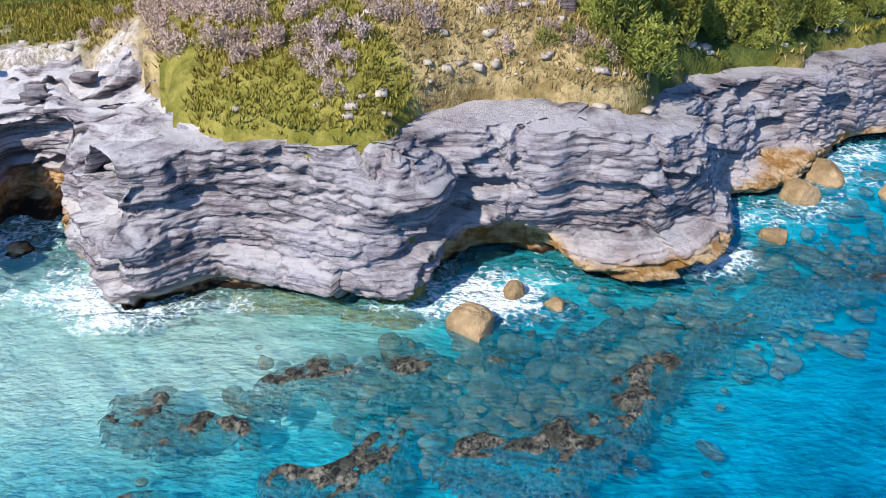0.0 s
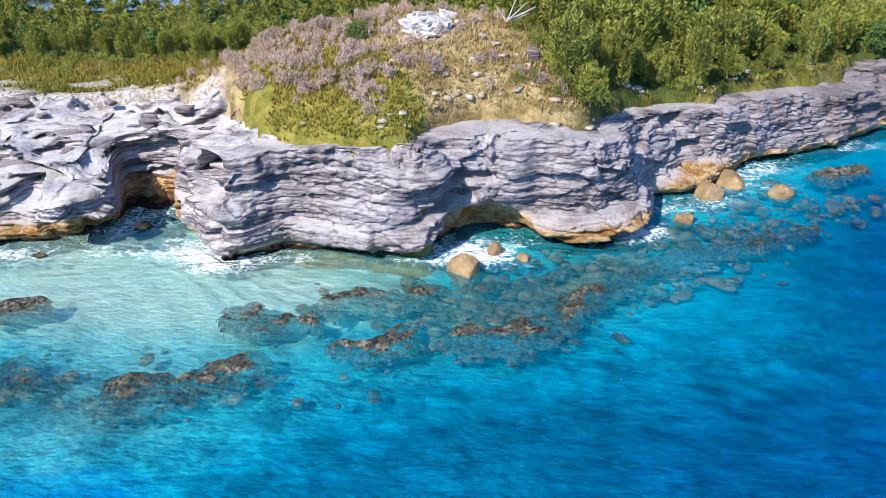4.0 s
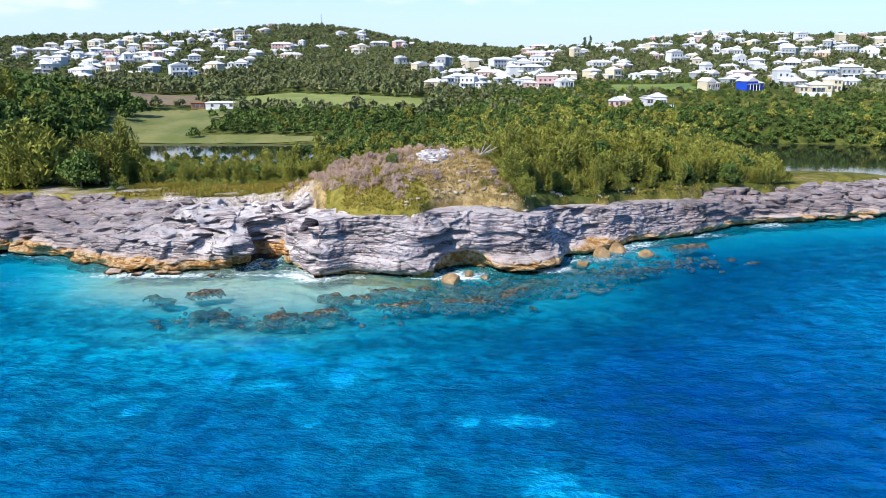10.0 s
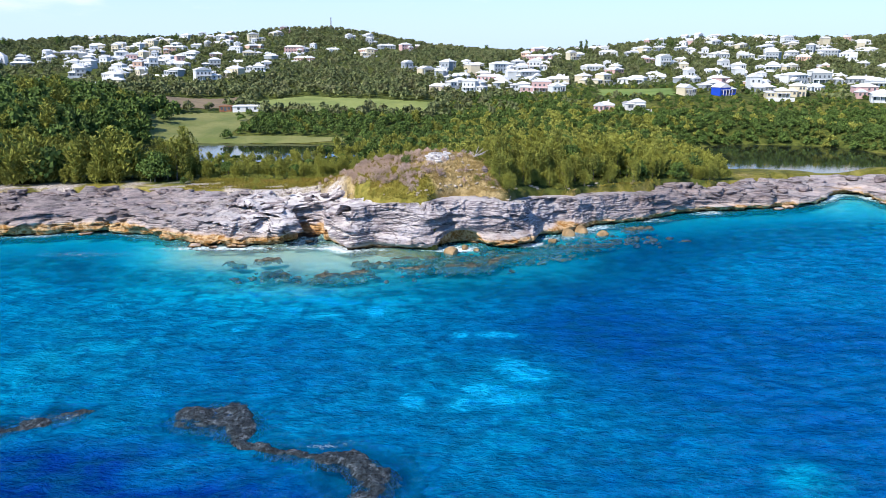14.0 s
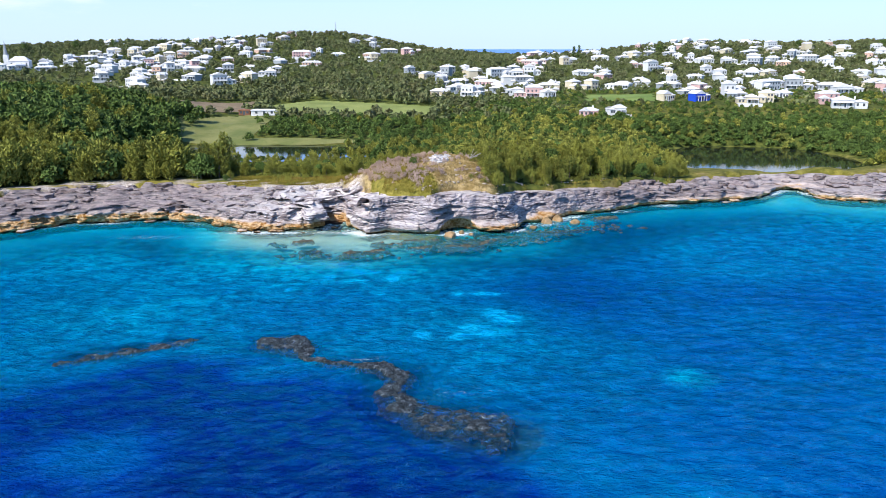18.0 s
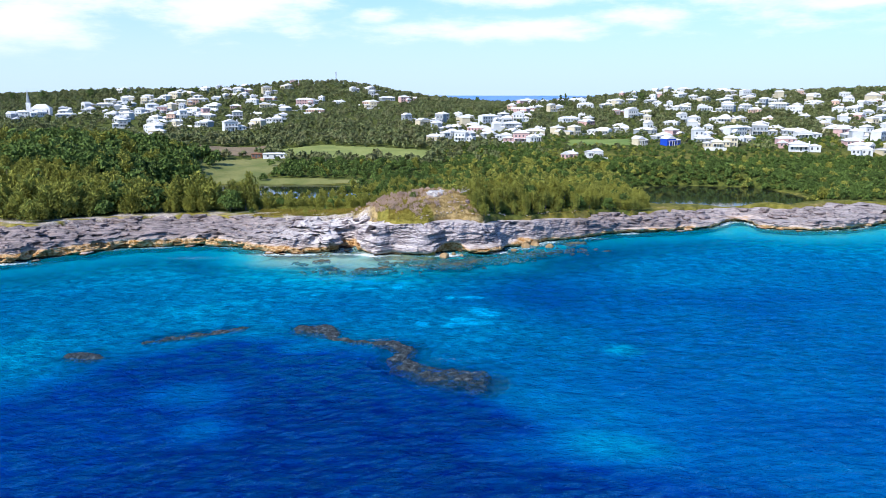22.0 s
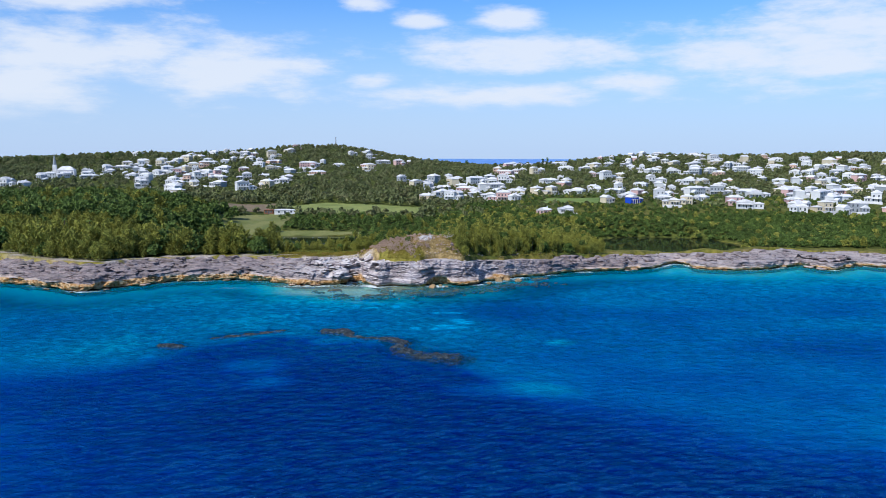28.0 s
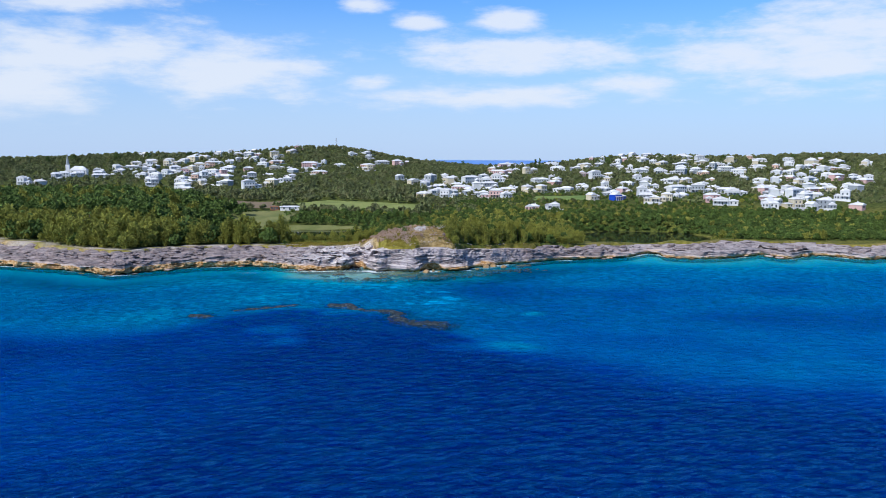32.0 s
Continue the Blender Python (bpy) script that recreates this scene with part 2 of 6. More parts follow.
def smooth_line(pts, step):
    """Points at even steps along a gently rounded line."""
    out = []
    for i in range(len(pts) - 1):
        p0, p1, p2, p3 = pts[max(i - 1, 0)], pts[i], pts[i + 1], pts[min(i + 2, len(pts) - 1)]
        n = max(2, int(np.linalg.norm(p2 - p1) / 0.1))
        t = np.arange(n)[:, None] / n
        m1, m2 = 0.35 * (p2 - p0), 0.35 * (p3 - p1)
        out.append((2 * t ** 3 - 3 * t ** 2 + 1) * p1 + (t ** 3 - 2 * t ** 2 + t) * m1 + (-2 * t ** 3 + 3 * t ** 2) * p2 + (t ** 3 - t ** 2) * m2)
    q = np.concatenate(out + [pts[-1:]])
    s = np.concatenate([[0], np.cumsum(np.linalg.norm(np.diff(q, axis=0), axis=1))])
    k = np.arange(0, s[-1], step)
    return np.stack([np.interp(k, s, q[:, 0]), np.interp(k, s, q[:, 1])], 1)


SHORE = smooth_line(COAST, 2.0)
_sd = np.diff(SHORE, axis=0)


def shore_exact(x, y):
    """Metres from the waterline, inland positive."""
    x, y = np.asarray(x, float), np.asarray(y, float)
    px, py = x.ravel(), y.ravel()
    best, sign = np.full(px.shape, 1e9), np.ones(px.shape)
    for i in range(len(_sd)):
        (ax, ay), (dx, dy) = SHORE[i], _sd[i]
        t = np.clip(((px - ax) * dx + (py - ay) * dy) / (dx * dx + dy * dy), 0, 1)
        ex, ey = px - ax - t * dx, py - ay - t * dy
        d = ex * ex + ey * ey
        k = d < best
        best[k] = d[k]
        sign[k] = np.sign(dx * ey[k] - dy * ex[k])
    return (np.sqrt(best) * sign).reshape(x.shape)


GRID_X, GRID_Y = np.arange(-430, 482, 1.5), np.arange(-150, 150, 1.5)
GRID_D = shore_exact(*np.meshgrid(GRID_X, GRID_Y, indexing="ij"))


def shore_dist(x, y):
    """The same from a lookup sheet; far off it goes on evenly."""
    x, y = np.asarray(x, float), np.asarray(y, float)
    u, v = np.clip((x + 430) / 1.5, 0, len(GRID_X) - 1.001), np.clip((y + 150) / 1.5, 0, len(GRID_Y) - 1.001)
    i, j = u.astype(int), v.astype(int)
    fu, fv = u - i, v - j
    d = (GRID_D[i, j] * (1 - fu) + GRID_D[i + 1, j] * fu) * (1 - fv) + (GRID_D[i, j + 1] * (1 - fu) + GRID_D[i + 1, j + 1] * fu) * fv
    return d + np.maximum(0, y - 148.5) + np.minimum(0, y + 150)


RIM_X = [-420, -190, -150, -110, -60, -40, -20, -10, 0, 8, 20, 35, 45, 52, 65, 78, 100, 130, 150, 170, 200, 250, 470]
RIM_H = [9.0, 7.5, 7.0, 8.0, 8.0, 8.4, 9.2, 9.8, 10.2, 10.9, 11.8, 11.2, 9.8, 9.0, 8.4, 7.6, 6.2, 4.2, 3.2, 5.6, 6.0, 5.0, 6.0]
RIM_B = [16, 14, 18, 26, 22, 24, 22, 18, 9, 3.2, 4.6, 7.0, 6.5, 6, 6.5, 8, 12, 20, 16, 22, 24, 18, 16]


def rim_height(x):
    return np.interp(x, RIM_X, RIM_H)


def rim_back(x):
    return np.interp(x, RIM_X, RIM_B)


def bell(x, y, cx, cy, rx, ry):
    return np.exp(-((x - cx) / rx) ** 2 - ((y - cy) / ry) ** 2)


def land(x, y, d=None):
    """Height of the soil, as if the cliff's edge were not there."""
    x, y = np.asarray(x, float), np.asarray(y, float)
    if d is None:
        d = shore_dist(x, y)
    b = rim_back(x)
    far = np.interp(x, [95, 125], [75, 26])
    low = rim_height(x) + (2.0 - rim_height(x)) * sstep(b + 0.1 * far, b + far, d)
    # the headland's hill: an even slope up from the lip, falling off behind
    climb = np.where(y < 27, np.clip(1 - (27 - y) / 25, 0, 1), np.exp(-(np.maximum(0, y - 27) / 13) ** 2))
    side = np.exp(-np.abs((x - 18) / np.where(x < 18, 23, 21)) ** 3)
    low = low + 8.0 * climb * side * sstep(b - 2.5, b + 4.0, d) + 1.5 * bell(x, y, 60, 50, 40, 22)
    rise = np.interp(y, [190, 240, 300, 350, 420, 530, 620, 720, 820, 950, 1400], [0, 5, 10, 13, 20, 28, 34, 40, 43, 36, -30])
    east = sstep(20, 110, x) * 9 * bell(x * 0, y, 0, 270, 1, 110)
    west = sstep(-105, -190, x) * 17 * bell(x * 0, y, 0, 190, 1, 120)
    hills = 21 * bell(x, y, -150, 870, 120, 140) + 8 * bell(x, y, -400, 800, 150, 120) + 9 * bell(x, y, 350, 760, 130, 130) - 9 * bell(x, y, 110, 840, 130, 170) \
        + 12 * bell(x, y, 620, 800, 130, 150)
    return low + rise + east + west + hills + 0.35 * fbm(x / 9, y / 9, 3, 3) * sstep(0, 12, d) + 1.5 * fbm(x / 60, y / 60, 8, 2) * sstep(190, 260, y)


def ground_height(x, y, d=None):
    """The soil sheet: it dives behind the rock towards the sea and under the ponds."""
    if d is None:
        d = shore_dist(x, y)
    b = rim_back(x) + 2.2 * fbm(np.asarray(x) / 5, np.asarray(y) / 5, 1, 3)
    z = land(x, y, d) - np.minimum(np.maximum(0, b - d) * 5.0, land(x, y, d) + 3.0)
    for cx, cy, rx, ry in PONDS:
        r = np.sqrt(((x - cx) / rx) ** 2 + ((y - cy) / ry) ** 2) + 0.12 * fbm(np.asarray(x) / 14, np.asarray(y) / 14, 5, 2)
        z = np.where(r < 1.25, np.minimum(z, 0.6 + 1.6 * sstep(0.85, 1.25, r) + np.maximum(0, z - 2.2) * sstep(1.0, 1.25, r)), z)
    return z


PONDS = [(-78, 163, 60, 31), (164, 146, 46, 44)]


def mesh_of(name, verts, faces, mats, smooth=True):
    me = bpy.data.meshes.new(name)
    verts = np.asarray(verts, np.float32)
    faces = np.asarray(faces, np.int32)
    me.vertices.add(len(verts))
    me.vertices.foreach_set("co", verts.ravel())
    k = faces.shape[1]
    me.loops.add(faces.size)
    me.loops.foreach_set("vertex_index", faces.ravel())
    me.polygons.add(len(faces))
    me.polygons.foreach_set("loop_start", np.arange(0, faces.size, k, dtype=np.int32))
    me.polygons.foreach_set("loop_total", np.full(len(faces), k, np.int32))
    me.update(calc_edges=True)
    me.validate()
    for m in (mats if isinstance(mats, (list, tuple)) else [mats]):
        me.materials.append(m)
    if smooth:
        me.polygons.foreach_set("use_smooth", np.ones(len(me.polygons), bool))
    return me


def grid_faces(nu, nv):
    i = np.arange(nu * nv).reshape(nu, nv)
    return np.stack([i[:-1, :-1], i[1:, :-1], i[1:, 1:], i[:-1, 1:]], -1).reshape(-1, 4)


def attach(me, name, values):
    a = me.attributes.new(name, "FLOAT", "POINT")
    a.data.foreach_set("value", np.asarray(values, np.float32).ravel())


def part(name, bm, mat, parent, label=""):
    me = bpy.data.meshes.new(name)
    bm.to_mesh(me)
    bm.free()
    for m in (mat if isinstance(mat, (list, tuple)) else [mat]):
        me.materials.append(m)
    ob = new(name, me)
    ob.parent = parent
    return tagged(ob, label) if label else ob


def child(name, me, parent, label=""):
    ob = new(name, me)
    ob.parent = parent
    return tagged(ob, label) if label else ob

import itertools

# ---- surface materials ----
def mat_rock():
    m = Mat("limestone", 0.92, spec=0.15)
    z = m.nt.nodes.new("ShaderNodeSeparateXYZ")
    m.put(z.inputs[0], m.pos)
    flat = m.scaled(m.pos, (0.13, 0.13, 4.2))
    strata = m.noise(1.0, 8, 0.68, flat, 0.1)
    seams = m.ramp(m.noise(1.0, 4, 0.6, m.scaled(m.pos, (0.12, 0.12, 7.0)), 0.2), 0.56, 0.66)
    base = m.mix(m.ramp(strata, 0.36, 0.64), lin((0.36, 0.32, 0.32)), lin((0.74, 0.675, 0.665)))
    big = m.noise(0.13, 4, 0.6)
    base = m.mix(m.math("MULTIPLY", m.ramp(big, 0.45, 0.7), 0.7), base, lin((0.78, 0.735, 0.74)))
    pits = m.noise(1.5, 7, 0.72)
    base = m.mix(m.math("MULTIPLY", m.ramp(pits, 0.5, 0.66), 0.55), base, lin((0.24, 0.23, 0.25)))
    base = m.mix(m.math("MULTIPLY", seams, 0.65), base, lin((0.27, 0.25, 0.26)))
    base = m.mix(m.math("MULTIPLY", m.ramp(m.noise(2.6, 6, 0.75), 0.55, 0.7), 0.22), base, lin((0.86, 0.82, 0.81)))
    crack = m.ramp(m.voronoi(0.55, "DISTANCE_TO_EDGE", m.mix(0.12, m.scaled(m.pos, (1, 1, 2.2)), m.scaled(m.pos, (4, 4, 4)))), 0.035, 0.0)
    base = m.mix(m.math("MULTIPLY", crack, 0.35), base, lin((0.2, 0.19, 0.2)))
    # upward-facing faces are mixed paler, broken by noise and scaled per vertex
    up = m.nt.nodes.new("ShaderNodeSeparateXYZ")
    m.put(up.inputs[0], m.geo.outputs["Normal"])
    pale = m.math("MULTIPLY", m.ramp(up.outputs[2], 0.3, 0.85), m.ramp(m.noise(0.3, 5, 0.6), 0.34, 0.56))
    base = m.mix(m.math("MULTIPLY", pale, m.attr("paleness")), base, lin((0.86, 0.82, 0.79)))
    base = m.mix(m.ramp(m.attr("paleness"), 0.85, 0.35), base, m.mix(0.7, base, m.mix(m.ramp(strata, 0.35, 0.65), lin((0.19, 0.165, 0.165)), lin((0.56, 0.48, 0.455)))))
    # ochre tide band with an uneven upper edge
    edge = m.math("SUBTRACT", z.outputs[2], m.math("ADD", m.attr("band"), m.math("MULTIPLY", m.math("SUBTRACT", m.noise(0.22, 4), 0.5), 2.2)))
    pink = m.mix(m.ramp(m.noise(0.5, 4), 0.35, 0.6), lin((0.74, 0.65, 0.60)), lin((0.84, 0.76, 0.70)))
    ochre = m.mix(m.ramp(m.noise(0.8, 5, 0.65), 0.38, 0.62), lin((0.60, 0.42, 0.21)), lin((0.84, 0.70, 0.52)))
    base = m.mix(m.math("MULTIPLY", m.ramp(edge, 1.0, 0.0), 0.7), base, pink)
    base = m.mix(m.ramp(edge, 0.1, -0.5), base, ochre)
    wet = m.math("ADD", z.outputs[2], m.math("MULTIPLY", m.math("SUBTRACT", m.noise(0.6, 3), 0.5), 1.0))
    base = m.mix(m.ramp(wet, 0.55, 0.1), base, lin((0.15, 0.11, 0.07)))
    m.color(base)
    thin = m.noise(1.0, 5, 0.6, m.scaled(m.pos, (0.35, 0.35, 9.0)), 0.15)
    h = m.math("ADD", m.math("ADD", m.math("MULTIPLY", strata, 0.35), m.math("MULTIPLY", thin, 0.5)), m.math("ADD", m.noise(3.0, 7, 0.75), m.math("MULTIPLY", pits, 0.5)))
    m.bump(h, 0.30, 1.0)
    return m.m


def mat_ground():
    m = Mat("soil_grass", 0.95, spec=0.1)
    n1, n2, n3 = m.noise(0.045, 5), m.noise(0.35, 5, 0.65), m.noise(2.2, 4, 0.7)
    green = m.mix(m.ramp(n2, 0.35, 0.65), lin((0.41, 0.39, 0.15)), lin((0.58, 0.53, 0.25)))
    dry = m.mix(m.ramp(n2, 0.4, 0.62), lin((0.50, 0.42, 0.26)), lin((0.72, 0.62, 0.43)))
    c = m.mix(m.ramp(m.attr("dry"), 0.35, 0.65), green, dry)
    c = m.mix(m.math("MULTIPLY", m.ramp(n3, 0.5, 0.7), 0.5), c, lin((0.25, 0.26, 0.10)))
    c = m.mix(m.attr("wood"), c, m.mix(m.ramp(n2, 0.35, 0.65), lin((0.22, 0.26, 0.11)), lin((0.36, 0.38, 0.17))))
    c = m.mix(m.attr("bare"), c, m.mix(m.ramp(n3, 0.35, 0.65), lin((0.52, 0.47, 0.43)), lin((0.82, 0.77, 0.73))))
    m.color(c).bump(m.math("ADD", n2, n3), 0.5, 0.8)
    return m.m


def sea_colour(m):
    """The sea's own colour by depth, with weed on the bed."""
    d = m.attr("depth")
    warp = m.math("SUBTRACT", m.noise(0.11, 6, 0.62, None, 0.8), 0.5)
    small = m.math("SUBTRACT", m.noise(0.55, 6, 0.68, None, 0.5), 0.5)
    d = m.math("ADD", d, m.math("ADD", m.math("MULTIPLY", warp, 1.8), m.math("MULTIPLY", small, 1.1)))
    n = m.nt.nodes.new("ShaderNodeValToRGB")
    stops = [(0.0, (0.76, 0.88, 0.80)), (0.10, (0.60, 0.87, 0.81)), (0.20, (0.22, 0.84, 0.87)), (0.33, (0.03, 0.71, 0.82)), (0.5, (0.0, 0.49, 0.65)), (0.66, (0.0, 0.355, 0.59)), (0.82, (0.0, 0.19, 0.50)), (1.0, (0.0, 0.085, 0.37))]
    while len(n.color_ramp.elements) < len(stops):
        n.color_ramp.elements.new(0.5)
    for e, (p, c) in zip(n.color_ramp.elements, stops):
        e.position, e.color = p, (*lin(c), 1)
    m.put(n.inputs[0], m.math("DIVIDE", d, 12.0))
    bed = m.math("MULTIPLY", m.ramp(m.noise(0.27, 8, 0.68, None, 0.4), 0.38, 0.62), m.attr("weed"))
    col = m.mix(m.math("MULTIPLY", bed, 0.72), n.outputs[0], lin((0.0, 0.27, 0.40)))
    col = m.mix(m.math("MULTIPLY", m.math("MULTIPLY", m.ramp(m.noise(0.75, 6, 0.7, None, 0.4), 0.45, 0.65), m.attr("weed")), 0.28), col, lin((0.0, 0.22, 0.33)))
    col = m.mix(m.math("MULTIPLY", m.ramp(m.math("ADD", m.attr("sand"), m.math("MULTIPLY", m.math("SUBTRACT", m.noise(0.34, 6, 0.66, None, 0.6), 0.5), 2.8)), 0.42, 0.9), m.ramp(m.attr("sand"), 0.1, 0.75)), col, m.mix(m.ramp(m.noise(0.5, 5, 0.65), 0.3, 0.7), lin((0.0, 0.50, 0.74)), lin((0.06, 0.70, 0.86))))
    stones = m.ramp(m.noise(0.9, 7, 0.7, None, 0.9), 0.42, 0.6)
    tone = m.mix(stones, lin((0.03, 0.18, 0.20)), m.mix(m.noise(0.6, 5, 0.7), lin((0.10, 0.36, 0.38)), lin((0.36, 0.50, 0.44))))
    rub = m.ramp(m.math("ADD", m.attr("rubble"), m.math("SUBTRACT", m.noise(0.35, 5, 0.65), 0.5)), 0.25, 0.75)
    return m.mix(m.math("MULTIPLY", rub, 0.5), col, tone)


def mat_water():
    m = Mat("sea_water", 0.5, spec=0.0)
    col = sea_colour(m)
    # churned white water in torn lace
    flat = m.scaled(m.pos, (1, 1, 0))
    tear = m.math("MULTIPLY", m.math("SUBTRACT", m.noise(0.7, 7, 0.7, None, 1.2), 0.5), 1.9)
    lace = m.voronoi(1.1, "DISTANCE_TO_EDGE", m.mix(0.25, flat, m.scaled(m.pos, (3, 3, 0))))
    foam = m.math("SUBTRACT", m.math("ADD", m.attr("foam"), tear), m.math("MULTIPLY", lace, 0.8))
    foam = m.math("MULTIPLY", m.ramp(foam, 0.2, 0.85), m.ramp(m.attr("foam"), 0.04, 0.15))
    col = m.mix(foam, col, lin((0.90, 0.93, 0.93)))
    m.color(col)
    mp = m.nt.nodes.new("ShaderNodeMapping")
    mp.inputs["Rotation"].default_value, mp.inputs["Scale"].default_value = (0, 0, 0.3), (0.95, 1.6, 1.0)
    m.put(mp.inputs["Vector"], m.pos)
    p = mp.outputs[0]
    h = m.math("ADD", m.math("ADD", m.math("MULTIPLY", m.noise(0.12, 3, 0.5, p), 0.6), m.math("MULTIPLY", m.noise(0.27, 3, 0.55, p), 0.7)), m.math("ADD", m.math("MULTIPLY", m.noise(0.5, 4, 0.6, p), 0.55), m.math("MULTIPLY", m.noise(1.7, 4, 0.65, p), 0.30)))
    m.bump(h, 1.7, 1.0)
    clear = m.math("SUBTRACT", 1.0, m.math("MULTIPLY", m.attr("shoal"), 0.72))
    m.put(m.b.inputs["Alpha"], m.math("MAXIMUM", clear, foam))
    # sheen of the blue sky on the ripples
    nrm = m.b.inputs["Normal"].links[0].from_socket
    gl = m.nt.nodes.new("ShaderNodeBsdfGlossy")
    gl.inputs["Color"].default_value, gl.inputs["Roughness"].default_value = (0.08, 0.46, 0.95, 1), 0.12
    m.nt.links.new(nrm, gl.inputs["Normal"])
    fr = m.nt.nodes.new("ShaderNodeFresnel")
    fr.inputs["IOR"].default_value = 1.33
    m.nt.links.new(nrm, fr.inputs["Normal"])
    mx = m.nt.nodes.new("ShaderNodeMixShader")
    m.nt.links.new(m.math("MULTIPLY", m.math("MULTIPLY", fr.outputs[0], 0.85), m.math("SUBTRACT", 1.0, foam), True), mx.inputs[0])
    m.nt.links.new(m.b.outputs[0], mx.inputs[1])
    m.nt.links.new(gl.outputs[0], mx.inputs[2])
    m.nt.links.new(mx.outputs[0], m.nt.nodes["Material Output"].inputs[0])
    return m.m


def mat_bed():
    m = Mat("sea_bed", 0.95, spec=0.0)
    m.color(sea_colour(m))
    return m.m


def mat_pond():
    m = Mat("pond_water", 0.04, spec=0.6)
    m.color(m.mix(m.noise(0.05, 4), lin((0.10, 0.13, 0.10)), lin((0.16, 0.18, 0.13))))
    m.bump(m.noise(1.2, 3), 0.02, 0.4)
    return m.m


def mat_mottle(name, a, b, s1=0.3, s2=2.5, rough=0.9, relief=0.1):
    m = Mat(name, rough, spec=0.2)
    n1, n2 = m.noise(s1, 5, 0.6), m.noise(s2, 4, 0.65)
    c = m.mix(m.ramp(n1, 0.3, 0.7), lin(a), lin(b))
    c = m.mix(m.math("MULTIPLY", m.ramp(n2, 0.5, 0.72), 0.35), c, tuple(v * 0.6 for v in lin(a)))
    m.color(c).bump(n2, relief, 0.7)
    return m.m


def mat_leaf(name, a, b, c, rough=0.75):
    """Foliage: three tones by clump, tree and grain."""
    m = Mat(name, rough, spec=0.15)
    isl = m.math("ADD", m.math("MULTIPLY", m.geo.outputs["Random Per Island"], 0.65), 0.2)
    k = m.mix(isl, lin(a), lin(b))
    k = m.mix(m.math("MULTIPLY", m.ramp(m.rand(), 0.1, 1.0, False), 0.55), k, lin(c))
    k = m.mix(m.math("MULTIPLY", m.ramp(m.noise(0.17, 3, 0.6), 0.42, 0.6), 0.45), k, tuple(0.4 * v for v in lin(a)))
    k = m.mix(m.math("MULTIPLY", m.ramp(m.noise(0.05, 3), 0.45, 0.65), 0.4), k, lin(c))
    m.color(k)
    t = m.nt.nodes.new("ShaderNodeBsdfTranslucent")
    m.nt.links.new(k, t.inputs["Color"])
    s = m.nt.nodes.new("ShaderNodeMixShader")
    s.inputs[0].default_value = 0.08
    out = m.nt.nodes["Material Output"]
    m.nt.links.new(m.b.outputs[0], s.inputs[1])
    m.nt.links.new(t.outputs[0], s.inputs[2])
    m.nt.links.new(s.outputs[0], out.inputs[0])
    return m.m


ROCK, SOIL, WATER, BED, POND = mat_rock(), mat_ground(), mat_water(), mat_bed(), mat_pond()


# ---- the sea ----
SAND = [(-12, -33, 4.5, 2.2), (-2, -31, 7, 2.4), (-1, -36, 4, 1.5), (4, -38, 4, 1.6), (-4.5, -42, 1.8, 2.4), (3, -45, 2.6, 1.0), (11, -43, 1.8, 4.0), (13.5, -38, 3, 1.5), (-11, -52, 1.3, 1.5), (26, -54, 1.2, 1.5),
        (32, -54, 3.6, 1.6), (9, -55, 1.4, 1.0), (33, -67, 2.5, 3), (36, -70, 3, 2.5), (32, -78, 4, 2.5), (26, -80, 2, 2), (19, -79, 1.8, 2.5), (29, -75, 3, 2), (-7, -98, 6, 4), (-22, -124, 9, 8),
        (-14, -140, 7, 6), (64, -98, 4, 4), (44, -146, 16, 6)]
RUBBLE = [(27, -9, 9, 4), (36, -3, 8, 3), (50, 5, 10, 3), (8, -12, 9, 5), (0, -20, 9, 4), (-12, -20, 8, 4), (24, -6, 10, 3), (30, -118, 9, 4)]
SURF_CLIFF = [(26.5, 2.0, 3.4, 3.0, 0.95), (24, -0.5, 5, 3.0, 0.4), (-4, 1.2, 3.4, 3.0, 0.42), (-9, 3, 5, 3.5, 0.4), (-24, 1.5, 14, 2, 0.6), (49, 12, 4, 3, 0.5), (54, 15, 4, 3, 0.55), (61, 19, 6, 3, 0.5), (70, 24, 8, 2.5, 0.45), (82, 33, 8, 2.5, 0.4), (8, 0.3, 3, 1.5, 0.45), (14, -5.5, 3, 1.5, 0.25), (20.5, -5.5, 3, 1.5, 0.25), (-1.5, -1.8, 3, 1.2, 0.3), (10, -91, 5, 0.9, 0.4), (27, -104, 6, 3, 0.22), (24, -111, 5, 2, 0.3), (29, -113.5, 4, 2.5, 0.35)]
SURF_OUTER = [(-26, -84.5, 5, 0.9, 0.4), (-36, -89, 5, 1.0, 0.35), (12, -11, 4, 1.5, 0.2), (17, -7.5, 2, 1.5, 0.4), (10.5, -8, 1.6, 1.2, 0.45), (36, -1, 6, 2.5, 0.3), (43, 5, 4, 3, 0.45), (-38, 1, 12, 3, 0.45), (-60, -4, 14, 3, 0.4), (57, 5, 5, 0.8, 0.35), (-30, -86, 5, 1.0, 0.25), (-50, -100, 3, 1.0, 0.3), (-112, -14, 14, 4, 0.4), (45, 7, 2, 3, 0.3), (1, -18, 5, 2, 0.12), (96, 42, 10, 3, 0.3), (33, -114, 3, 3, 0.16)]
SURF = SURF_CLIFF + SURF_OUTER


